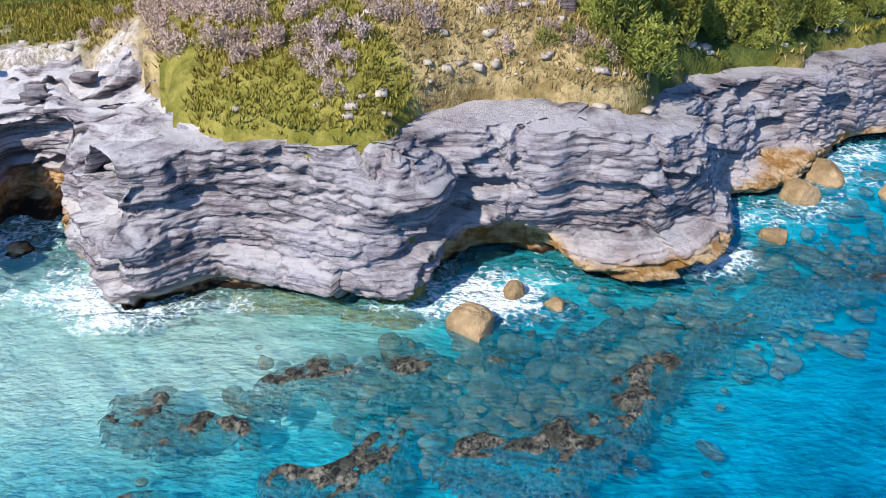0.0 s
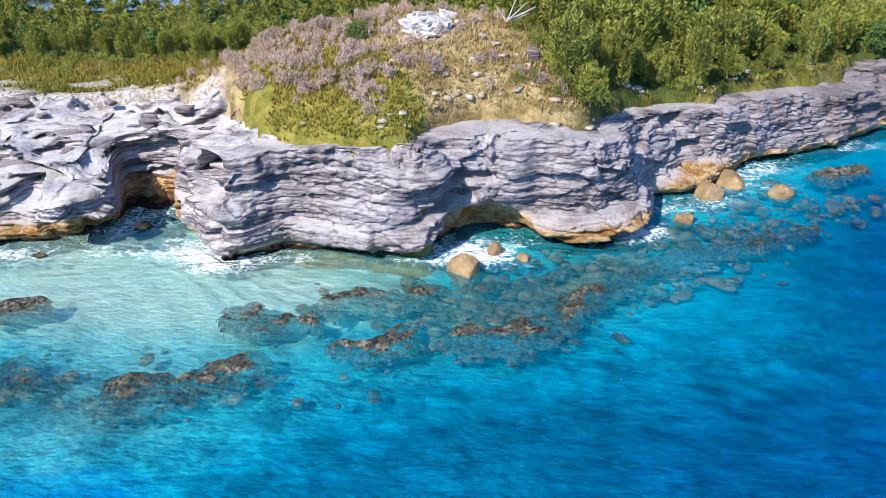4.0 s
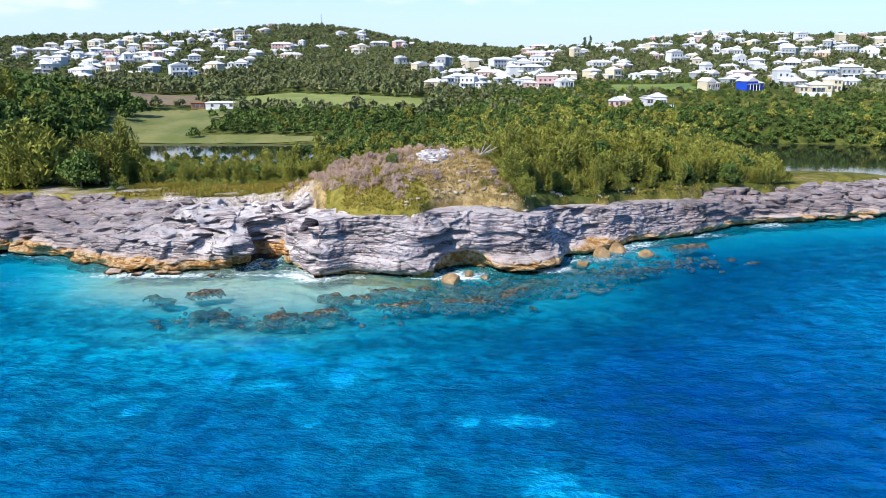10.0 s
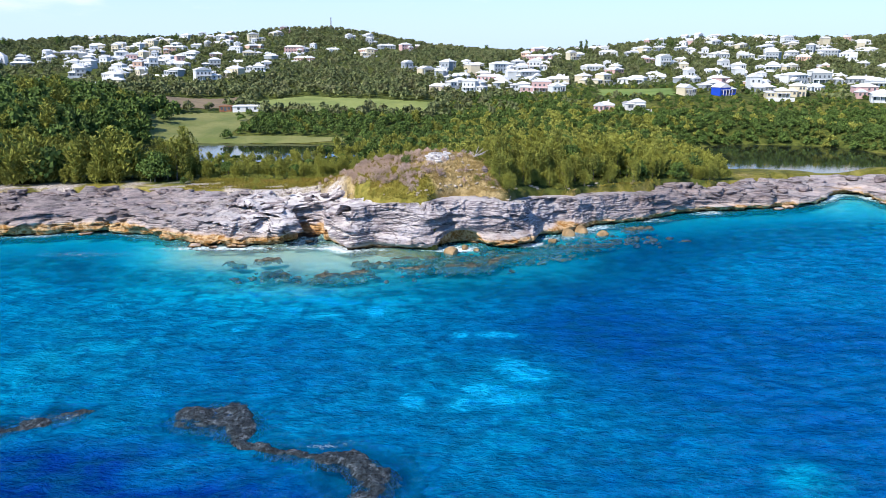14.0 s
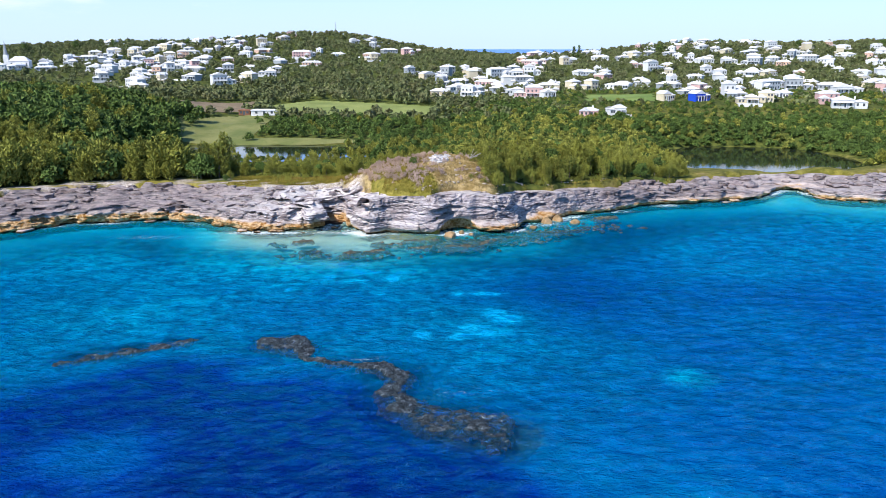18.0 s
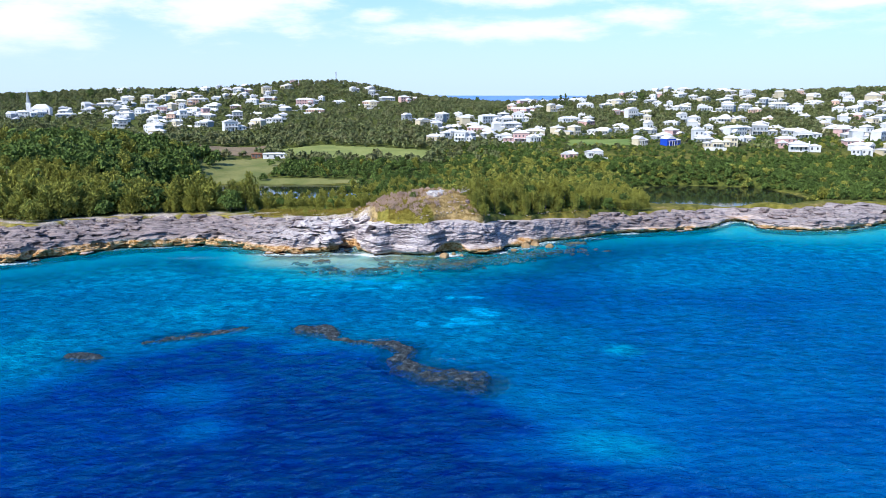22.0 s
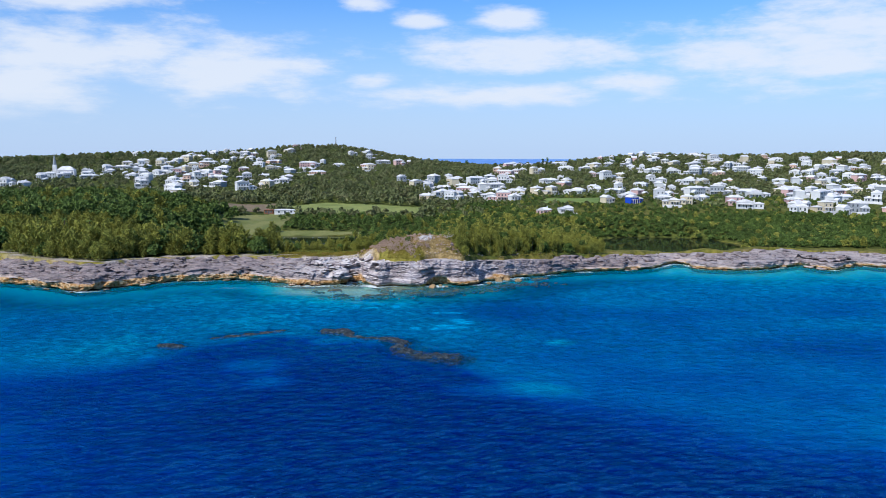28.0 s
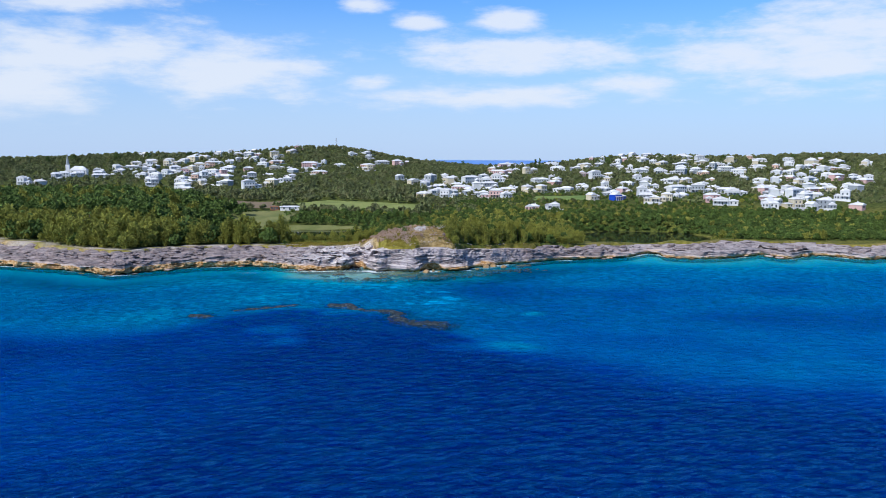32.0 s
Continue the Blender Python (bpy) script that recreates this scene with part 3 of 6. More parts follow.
def sea_depth(x, y, d):
    """Depth in metres off the shore, with the sand flats, the reef line and the drop beyond it."""
    off = -d
    z = 2.0 + off * 0.085 + 1.8 * sstep(-38, -60, x) + 1.5 * sstep(60, 80, x) * sstep(140, 125, x)
    z = z - 3.6 * bell(x, y, -16, -2, 24, 9) - 1.5 * bell(x, y, 6, -4, 14, 5) - 1.6 * bell(x, y, -4, -22, 22, 12)
    z = z + 4.2 * bell(x, y, 90, -4, 36, 28) + 1.6 * bell(x, y, 38, -38, 24, 14) + 0.9 * bell(x, y, 22, -31, 18, 9) - 0.4 * bell(x, y, 42, -13, 14, 8) - 1.2 * bell(x, y, -14, -30, 18, 9) + 1.0 * bell(x, y, 28, 0, 8, 6)
    z = np.minimum(z, 5.5 + 0.75 * sstep(-25, -60, y) + 1.5 * fbm(x / 35, y / 35, 2, 3) + 0.7 * sstep(30, 70, x) * sstep(30, 0, y)) + 0.5 * sstep(60, 130, np.abs(x - 10)) * sstep(20, -30, y)
    z = z + 1.2 * bell(x, y, 48, -46, 26, 22) + 1.0 * sstep(-12, -30, y) * sstep(16, 44, x) * sstep(-75, -50, y)
    line = np.interp(x, [-200, -70, -55, -40, -22, -9, 0, 10, 15, 18, 30, 40, 60, 100, 200], [-112, -108, -105, -96, -89, -90, -96, -100, -108, -114, -121, -128, -138, -155, -190])
    z = z + 5.4 * (1 - 0.3 * sstep(35, 90, x)) * (0.78 * sstep(0, 1, (3 - (y - line + 4 * fbm(x / 12, y / 12, 7, 3))) / (12 + 55 * sstep(28, 75, x) + 40 * sstep(-25, -70, x))) + 0.22 * sstep(0, -50, y - line)) + 0.9 * sstep(-40, -120, y) * sstep(25, 80, x) + 0.8 * fbm(x / 60, y / 45, 3, 3) * sstep(-60, -140, y)
    z = z + 1.6 * bell(x, y, 6, -138, 30, 30) - 2.0 * bell(x, y, -85, -190, 60, 90) + 0.5 * sstep(-130, -170, y) * sstep(60, 25, x) + 0.8 * sstep(-160, -300, y) * sstep(160, 40, np.abs(x - 0))
    flat, sandz = np.zeros_like(z), np.full_like(z, 4.1)
    for i, (cx, cy, rx, ry) in enumerate(SAND):
        deep = cy < -85
        s = bell(x, y, cx, cy, rx * 1.3, ry * 1.3)
        if deep:
            z = z - 3.2 * s * sstep(0.2, 0.8, s + 0.3 * fbm(x / 9, y / 9, 40 + i, 3))
            continue
        flat = np.maximum(flat, s)
        sandz = np.where(s > 0.3, 4.6, sandz)
    z = z * (1 - 0.5 * flat) + np.minimum(z, sandz) * 0.5 * flat
    return np.clip(z, 0.15, 12), flat


def build_sea():
    xs = np.unique(np.concatenate([np.arange(-200, 260, 1.3), np.linspace(-900, -200, 60), np.linspace(260, 1000, 60)]))
    ys = np.unique(np.concatenate([np.arange(-275, 84, 1.1), np.linspace(-1200, -275, 90)]))
    gx, gy = np.meshgrid(xs, ys, indexing="ij")
    d = shore_dist(gx, gy)
    dep, sandy = sea_depth(gx, gy, d)
    foam = np.clip(0.36 + 0.55 * fbm(gx / 11, gy / 11, 4, 2), 0, 1) * sstep(-4.0, 0.0, d) * 1.1
    for cx, cy, rx, ry, a in SURF:
        foam += a * bell(gx, gy, cx, cy, rx, ry)
    weed = sstep(8, 26, -d) * (1 - 0.95 * sandy) * (1 - 0.85 * sstep(-95, -140, gy)) * (0.8 + 0.6 * fbm(gx / 30, gy / 30, 15, 2)) + 0.32 * (1 - sandy) * sstep(6, 16, -d)
    rub = np.zeros_like(gx)
    for cx, cy, rx, ry in RUBBLE:
        rub += bell(gx, gy, cx, cy, rx, ry)
    rub = rub * (0.55 + 0.45 * sstep(14, 24, gx)) + 0.4 * sstep(9, 2, -d) * (gx > 6)
    # thin clear water over the outer banks
    bank = np.zeros_like(gx)
    for cx, cy, r in [(-7, -84, 6), (-2, -87, 5), (5, -93, 4), (12, -95, 5), (17, -98, 6), (15, -104, 6), (18, -110, 7), (24, -114, 8), (31, -116, 7), (32, -121, 5), (-40, -92, 5), (-33, -88, 5), (-25, -84, 4), (-51, -104, 6)]:
        bank += 1.2 * bell(gx, gy, cx, cy, 0.75 * r, 0.75 * r)
    rub = rub + 0.25 * np.clip(bank, 0, 1)
    wv = fbm((gx + 0.35 * gy) / 5.5, (gy - 0.2 * gx) / 3.2, 1, 3, 0.6)
    z = (0.55 * np.abs(wv) - 0.18) * (0.35 + 0.65 * sstep(-4, -40, d))
    f = grid_faces(len(xs), len(ys))
    for name, zz, mat, label in (("sea", z, WATER, "clear turquoise sea deepening to dark blue"), ("seabed", z * 0 - 2.2, BED, "sand, weed and rubble bed under the water")):
        me = mesh_of(name, np.stack([gx, gy, zz], -1).reshape(-1, 3), f, mat)
        attach(me, "depth", dep)
        attach(me, "foam", foam)
        attach(me, "shoal", np.maximum(sstep(46, 26, -d), np.clip(bank, 0, 1)))
        attach(me, "weed", np.clip(weed, 0, 1))
        attach(me, "rubble", np.clip(rub, 0, 1))
        attach(me, "sand", sandy)
        tagged(new(name, me), label, "sea", kind="structure")
    # open water all round, under the fine sheet, lifting to the far horizon
    bm = bmesh.new()
    rings = [(30, -3.0), (400, -3.0), (900, -3.0), (1500, -1.5), (2600, 8), (4300, 28)]
    loops = []
    for r, zz in rings:
        loops.append([bm.verts.new((r * math.cos(a), r * math.sin(a), zz)) for a in [i * math.tau / 96 for i in range(96)]])
    for a, b in zip(loops, loops[1:]):
        for i in range(96):
            j = (i + 1) % 96
            bm.faces.new((a[i], b[i], b[j], a[j]))
    far = mat_mottle("open_sea", (0.20, 0.44, 0.74), (0.26, 0.50, 0.79), 0.01, 0.15, 0.3, 0.3)
    me = bpy.data.meshes.new("open_sea")
    bm.to_mesh(me)
    bm.free()
    me.materials.append(far)
    tagged(new("open_sea", me), "deep blue open sea out to the horizon", "sea", kind="structure")


# ---- the land ----
def build_ground():
    def sheet(name, xs, ys, label):
        gx, gy = np.meshgrid(xs, ys, indexing="ij")
        d = shore_dist(gx, gy)
        z = ground_height(gx, gy, d)
        me = mesh_of(name, np.stack([gx, gy, z], -1).reshape(-1, 3), grid_faces(len(xs), len(ys)), SOIL)
        hill = bell(gx, gy, 27, 14, 12, 14)
        green = bell(gx, gy, 11, 9, 10, 10)
        dry = 0.35 + 0.9 * hill - 0.9 * green + 0.3 * fbm(gx / 7, gy / 7, 6, 3) + 0.25 * sstep(26, 10, d) * (gx < 0)
        attach(me, "dry", dry)
        attach(me, "wood", np.clip(grove(gx, gy, d) * 1.4 + 0.45 * sstep(225, 265, gy) + 0.6 * sstep(72, 95, gy), 0, 1))
        bare = 0.9 * bell(gx, gy, 20.5, 23, 3.0, 3.4) + 0.8 * bell(gx, gy, 22.5, 29, 2.2, 2.0) + 0.95 * sstep(13, 3, np.abs(d - rim_back(gx))) * sstep(-0.2, 0.25, fbm(gx / 6, gy / 3, 11, 3)) * sstep(-2, -6, gx)
        attach(me, "bare", np.clip(bare, 0, 1))
        return tagged(new(name, me), label, "ground", kind="structure")
    sheet("ground", np.unique(np.concatenate([np.arange(-150, 240, 0.9), np.linspace(-1100, -150, 150), np.linspace(240, 1200, 150)])),
          np.unique(np.concatenate([np.arange(-22, 80, 0.9), np.arange(80, 210, 2.5), np.linspace(210, 1500, 130)])), "olive and straw grassy ground rising inland to hills")
    for i, (cx, cy, rx, ry) in enumerate(PONDS):
        bm = bmesh.new()
        vs = [bm.verts.new((cx + 1.3 * rx * math.cos(a), cy + 1.3 * ry * math.sin(a), 1.45)) for a in [k * math.tau / 40 for k in range(40)]]
        bm.faces.new(vs)
        me = bpy.data.meshes.new("pond")
        bm.to_mesh(me)
        bm.free()
        me.materials.append(POND)
        tagged(new("pond_%d" % (i + 1), me), "still grey-green pond behind the shore trees", "pond", kind="structure")


def inside(x, y, poly):
    """1 inside a convex or plain polygon, by crossing count."""
    x, y = np.asarray(x, float), np.asarray(y, float)
    c = np.zeros(np.broadcast(x, y).shape, bool)
    for (ax, ay), (bx, by) in zip(poly, poly[1:] + poly[:1]):
        if ay != by:
            c ^= ((ay > y) != (by > y)) & (x < (bx - ax) * (y - ay) / (by - ay) + ax)
    return c


GREEN_FIELD = [(-104, 318), (-74, 345), (12, 312), (12, 262), (-16, 278), (-75, 266)]
BROWN_FIELD = [(-172, 300), (-110, 342), (-108, 290), (-146, 264)]
MEADOW = [(-128, 262), (-100, 284), (-84, 262), (-84, 208), (-20, 203), (-20, 192), (-122, 190), (-140, 246)]
LAWN = [(104, 274), (112, 324), (160, 322), (150, 272)]
HILL_FIELD = [(-360, 340), (-352, 392), (-288, 398), (-276, 350)]
FIELDS = [GREEN_FIELD, BROWN_FIELD, MEADOW, LAWN, HILL_FIELD]


def grove(x, y, d):
    """Where trees stand close, 0 to 1."""
    x, y = np.asarray(x, float), np.asarray(y, float)
    wob = 7 * fbm(x / 14, y / 14, 13, 3)
    b = rim_back(x)
    east = sstep(-2, 4, x - 32 + wob * 0.4 - np.maximum(0, 25 - y) * 0.42) * sstep(b - 1.0, b + 1.0, d + wob * 0.25) * sstep(118, 104, x + wob)
    west = sstep(-46, -54, x + wob * 0.6) * sstep(b + 3, b + 7, d + wob * 0.4)
    mid = sstep(43, 49, y + wob * 0.4 - 0.2 * np.abs(x + 10)) * sstep(-56, -48, x) * sstep(42, 30, x) * 0.95
    far_e = sstep(82, 92, y + wob) * sstep(0, 20, x)
    t = np.maximum(np.maximum(east, west), np.maximum(mid, far_e))
    for cx, cy, rx, ry in PONDS:
        r = np.sqrt(((x - cx) / rx) ** 2 + ((y - cy) / ry) ** 2)
        t = t * sstep(1.0, 1.08, r)
    t = t * (1 - sstep(122, 114, y) * sstep(108, 118, x))
    end = np.interp(x, [25, 55, 95, 120], [262, 300, 226, 224])
    t = t * sstep(end + 3, end - 5, y + 0.5 * wob)
    t = np.where(inside(x, y, MEADOW), t * 0.05, t)
    for f in FIELDS[:2] + FIELDS[3:]:
        t = np.where(inside(x, y, f), 0, t)
    return np.clip(t, 0, 1)


def facets(x, y, z, seed):
    """Broken flat faces: each cell of rock has its own set-back and tilt, -0.5 to 0.5."""
    x, y, z = np.broadcast_arrays(x, y, z)
    ix, iy, iz = np.floor(x), np.floor(y), np.floor(z)
    def rnd(a, b, c, k):
        v = np.sin(a * 127.1 + b * 311.7 + c * 74.7 + k * 53.3 + seed * 19.1) * 43758.5453
        return v - np.floor(v)
    best, out = np.full(x.shape, 1e9), np.zeros(x.shape)
    for i, j, k in itertools.product((-1, 0, 1), repeat=3):
        a, b, c = ix + i, iy + j, iz + k
        dx, dy, dz = x - a - rnd(a, b, c, 0), y - b - rnd(a, b, c, 1), z - c - rnd(a, b, c, 2)
        r = dx * dx + dy * dy + dz * dz
        val = rnd(a, b, c, 3) - 0.5 + 0.5 * ((rnd(a, b, c, 4) - 0.5) * dx + (rnd(a, b, c, 5) - 0.5) * dy + (rnd(a, b, c, 6) - 0.5) * dz)
        near = r < best
        best, out = np.where(near, r, best), np.where(near, val, out)
    return out


def bedding(x, y, z, thick, jut, joint, run, seed):
    """Rock beds: each stands out or lies back on its own along the wall, with an open joint at its foot."""
    q = z / thick + 0.3 * fbm(x / 16, y / 16, seed, 2)
    k = np.floor(q)
    fr = q - k
    own = vnoise(x / run + 13 * seed, y / run, k * 3.7 + seed)
    gap = np.exp(-(fr / 0.16) ** 2) * sstep(-0.1, 0.35, vnoise(x / (0.8 * run), y / (0.8 * run), k * 5.3 + 2 * seed))
    return jut * np.clip(own * 2.2, -0.7, 0.7) + joint * gap


def cliff_strip(name, s0, s1, step, nv, label):
    line = smooth_line(COAST, step)
    tan = np.gradient(line, axis=0)
    # the wall leans on a calmer line than the shore itself
    k = max(1, int(2.0 / step))
    ker = np.hanning(2 * k + 3)[1:-1]
    ker /= ker.sum()
    tan = np.stack([np.convolve(np.pad(tan[:, i], k, mode="edge"), ker, "valid") for i in (0, 1)], 1)
    keep = (line[:, 0] >= s0) & (line[:, 0] <= s1)
    line, tan = line[keep], tan[keep]
    nrm = np.stack([-tan[:, 1], tan[:, 0]], 1)
    nrm /= np.linalg.norm(nrm, axis=1)[:, None]
    x, y = line[:, 0][:, None], line[:, 1][:, None]
    H = rim_height(x)
    B = np.minimum(rim_back(x), 30)
    v = np.linspace(0, 1, nv)[None, :]
    # profile: foot under water, wall to the lip, then a stepped shelf that dives under the soil
    wallk = np.clip(v / 0.62, 0, 1)
    shelfk = np.clip((v - 0.62) / 0.38, 0, 1)
    steep = sstep(16, 6, B)
    lip = H * (0.60 + 0.33 * steep) + 1.0 * (1 - steep) * fbm(x / 8, y / 8, 31, 2)
    X1, Y1 = x + nrm[:, :1] * (B * shelfk), y + nrm[:, 1:] * (B * shelfk)
    n_st = np.maximum(1.0, (H - lip) / 0.75)
    kk = np.clip(shelfk ** 0.85 + 0.13 * fbm(X1 / 5, Y1 / 5, 33, 3), 0, 1) * n_st
    terr = (np.floor(kk) + sstep(0.72, 1.0, kk - np.floor(kk))) / n_st
    z = -2.5 + (lip + 2.5) * wallk + (H + 0.3 - lip) * terr - (2.4 + 1.8 * steep) * sstep(0.84 - 0.24 * steep, 1.0, shelfk)
    off = (0.06 * B + 2.6 * steep) * wallk ** 2.2 + (B * 0.9 + 4.0) * shelfk ** 1.1
    off = off + 2.2 * sstep(0.0, -1.2, z)
    X0, Y0 = x + nrm[:, :1] * off, y + nrm[:, 1:] * off
    # undercut at the tide line, deeper at the hollow, the gully and the sea caves
    notch = 0.7 + 0.8 * np.clip(fbm(x / 7, y / 7, 21, 2) + 0.3, 0, 1)
    rec = notch * np.exp(-((z - 0.1) / 0.75) ** 2)
    rec = rec + 1.9 * np.exp(-((x - 26.6) / 5.0) ** 4) * sstep(3.9, 3.2, z + 0.07 * (x - 26) ** 2)
    rec = rec + 8.5 * np.exp(-((x + 9.6) / 2.1) ** 8) * sstep(8.6, 7.2, z) * sstep(-0.6, 0.6, z)
    rec = rec + 2.6 * np.exp(-((x + 2.6) / 2.2) ** 4) * np.exp(-((z - 6.2) / 1.0) ** 4)
    rec = rec + 4.2 * np.exp(-((x + 21.4) / 1.5) ** 4) * np.exp(-((z - 4.9) / 1.3) ** 4)
    rec = rec + 2.6 * np.exp(-((x + 13.0) / 3.0) ** 4) * sstep(2.6, 1.6, z)
    rec = rec + 2.8 * np.exp(-((x - 50.8) / 1.2) ** 4) * np.exp(-((z - 7.4) / 0.6) ** 4)
    rec = rec + 1.8 * np.exp(-((x - 52.5) / 2.0) ** 4) * np.exp(-((z - 4.4) / 0.5) ** 4)
    rec = rec + 2.3 * np.exp(-((x - 22.4) / 2.6) ** 4) * np.exp(-((z - 4.6 - 0.25 * (x - 22)) / 0.55) ** 4)
    rec = rec + 2.0 * np.exp(-((x - 24.0) / 3.4) ** 4) * np.exp(-((z - 7.0) / 0.45) ** 4)
    bulge = -1.3 * np.exp(-((x - 19.5) / 3.2) ** 4) * np.exp(-((z - 7.6) / 1.5) ** 2) - 4.2 * np.exp(-((x + 15.4) / 3.3) ** 8) * np.exp(-((z - 5.6) / 2.5) ** 8) \
        - 2.3 * np.exp(-((x - 37.0) / 6.0) ** 4) * np.exp(-((z - 1.7) / 1.2) ** 4) - 2.6 * np.exp(-((x - 52.0) / 4.5) ** 4) * np.exp(-((z - 1.0) / 1.2) ** 4) - 1.0 * np.exp(-((x - 14) / 8) ** 4) * np.exp(-((z - 1.6) / 1.2) ** 2) \
        + 1.6 * np.exp(-((x - 1.0) / 3.0) ** 4) * sstep(4.6, 6.4, z) - 2.8 * np.exp(-((x - 26.6) / 3.8) ** 4) * sstep(3.0, 4.8, z) - 0.9 * np.exp(-((x + 5.2) / 1.8) ** 4) * sstep(3.6, 2.8, z)
    wob = 0.9 * fbm(X0 / 9, Y0 / 9, z / 7, 2) + 1.5 * facets(X0 / 5.2, Y0 / 5.2, z / 3.4, 3) + 0.2 * facets(X0 / 2.4, Y0 / 2.4, z / 1.8, 5)
    zt = z + 0.5 * fbm(X0 / 20, Y0 / 20, 2, 2) + 0.05 * x
    beds = bedding(X0, Y0, zt, 0.9, 0.13, 0.20, 9.0, 11) + bedding(X0, Y0, zt, 0.27, 0.05, 0.08, 5.0, 23)
    blocks = (np.floor(3.2 * fbm(X0 / 2.6 + 9, Y0 / 2.6, z / 1.1, 2)) / 3.2) * 0.3
    pocket = 1.5 * sstep(0.22, 0.34, fbm(X0 / 3.2 + 31, Y0 / 3.2, z / 1.1, 3)) * (0.25 + 0.75 * sstep(2, -5, x))
    rid = np.abs(fbm(X0 / 3.1 + 70, Y0 / 3.1, z / 2.4, 2))
    crack = 0.22 * np.exp(-(rid / 0.03) ** 2)
    flute = 0.35 * vnoise(X0 / 0.8, Y0 / 0.8, z / 5) * sstep(0.55 * H, 0.75 * H, z) * steep
    fine = 0.16 * facets(X0 / 1.5, Y0 / 1.5, zt / 0.34, 7) + 0.10 * facets(X0 / 0.55, Y0 / 0.55, zt / 0.2, 9) + 0.06 * fbm(X0 / 0.5, Y0 / 0.5, z / 0.3, 3, 0.7)
    crag = 1 - sstep(-5, 2, x) * sstep(95, 75, x)
    calm = 1 - 0.55 * shelfk
    push = (rec + bulge) * (1 - sstep(0.0, 0.5, shelfk)) + (wob + beds + blocks + crack + flute + pocket) * calm * (1 + 0.7 * crag) + fine
    X, Y = X0 + nrm[:, :1] * push, Y0 + nrm[:, 1:] * push
    Z = z + shelfk * (0.45 * fbm(X0 / 1.6, Y0 / 1.6, 5, 4, 0.6) + (0.6 + 1.1 * crag) * np.floor(2.5 * fbm(X0 / 4, Y0 / 4, 9, 2)) / 2.5) + 0.15 * fine
    # the soil's own height carries the shelf where the hill climbs
    dl = land(X, Y, off) - H
    Z = Z + np.clip(dl, -3, 8) * shelfk * sstep(0.2, 0.9, shelfk)
    Z = np.where((shelfk > 0.4) & (x > -1), np.minimum(Z, land(X, Y, off) + 0.7 - 1.0 * shelfk), Z)
    dl = shore_dist(X, Y)
    Z = np.where(((dl > rim_back(X) + 1.0) | ((x < 1) & (X > 2.5) & (dl > 2))), np.minimum(Z, ground_height(X, Y, dl) - 0.3), Z)
    paleness = 0.44 + 0.25 * sstep(-70, -20, x) * sstep(95, 45, x) + 0.28 * bell(x, 0, -12, 0, 16, 1) + 0.12 * sstep(105, 135, x) + 0 * z
    band = 0.9 + 2.6 * np.exp(-((x - 26.6) / 4.6) ** 4) + 1.4 * np.exp(-((x - 38) / 7) ** 4) + 1.2 * np.exp(-((x - 52) / 5) ** 4) + 1.3 * sstep(-2, -12, x) + 1.5 * np.exp(-((x + 6.2) / 2.4) ** 4) + 0.9 * sstep(-25, -60, x) + 0.7 * sstep(46, 52, x) + 0 * z
    n = len(line)
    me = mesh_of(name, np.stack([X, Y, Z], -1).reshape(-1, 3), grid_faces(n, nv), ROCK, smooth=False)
    attach(me, "band", band)
    attach(me, "paleness", paleness)
    return tagged(new(name, me), label, "cliff", kind="structure")


build_sea()
build_ground()
cliff_strip("cliff_headland", -46, 80.2, 0.2, 220, "grey layered limestone headland with ochre tide band")
cliff_strip("cliff_west", -400, -45.5, 0.6, 90, "low grey and tan layered limestone shore")
cliff_strip("cliff_east", 79.8, 460, 0.6, 90, "low broken limestone ledges along the shore")

# ---- trees ----
LEAF_A = mat_leaf("casuarina_leaf", (0.26, 0.31, 0.11), (0.69, 0.68, 0.32), (0.56, 0.55, 0.22))
LEAF_B = mat_leaf("bay_leaf", (0.14, 0.22, 0.10), (0.45, 0.53, 0.25), (0.31, 0.39, 0.16))
LEAF_C = mat_leaf("hill_leaf", (0.21, 0.28, 0.16), (0.55, 0.57, 0.36), (0.48, 0.45, 0.32))
BARK = mat_mottle("bark", (0.38, 0.34, 0.30), (0.50, 0.46, 0.42), 1.0, 6.0)


def crown_mesh(name, rng, height, radius, clumps, leaves, size, upright, mat, base=0.25):
    """Leaf sprays in uneven clumps round the limbs."""
    cs = []
    for i in range(clumps):
        h = rng.rand()
        r = radius * (1 - 0.75 * abs(h - 0.35) ** 1.2) * math.sqrt(rng.rand()) * (0.8 + 0.5 * rng.rand())
        a = rng.rand() * math.tau
        cs.append((r * math.cos(a), r * math.sin(a), height * (base + (1 - base) * h * (1 - 0.35 * r / radius))))
    cs = np.array(cs)
    n = clumps * leaves
    c = np.repeat(cs, leaves, 0)
    rad = radius * 0.23
    p = rng.randn(n, 3)
    p /= np.linalg.norm(p, axis=1)[:, None]
    p *= (rng.rand(n, 1) ** 0.45) * rad * np.array([1, 1, 1.6])
    c = c + p
    d = p / rad + rng.randn(n, 3) * 0.5 + np.array([0, 0, upright])
    d /= np.linalg.norm(d, axis=1)[:, None]
    s = np.cross(d, rng.randn(n, 3))
    s /= np.linalg.norm(s, axis=1)[:, None]
    L, w = size * (0.7 + 0.7 * rng.rand(n, 1)), size * 0.42
    v = np.stack([c - s * w * 0.35, c + d * L * 0.55 + s * w * 0.5, c + d * L, c + d * L * 0.45 - s * w * 0.5], 1)
    return mesh_of(name, v.reshape(-1, 3), np.arange(4 * n).reshape(n, 4), mat, smooth=False)


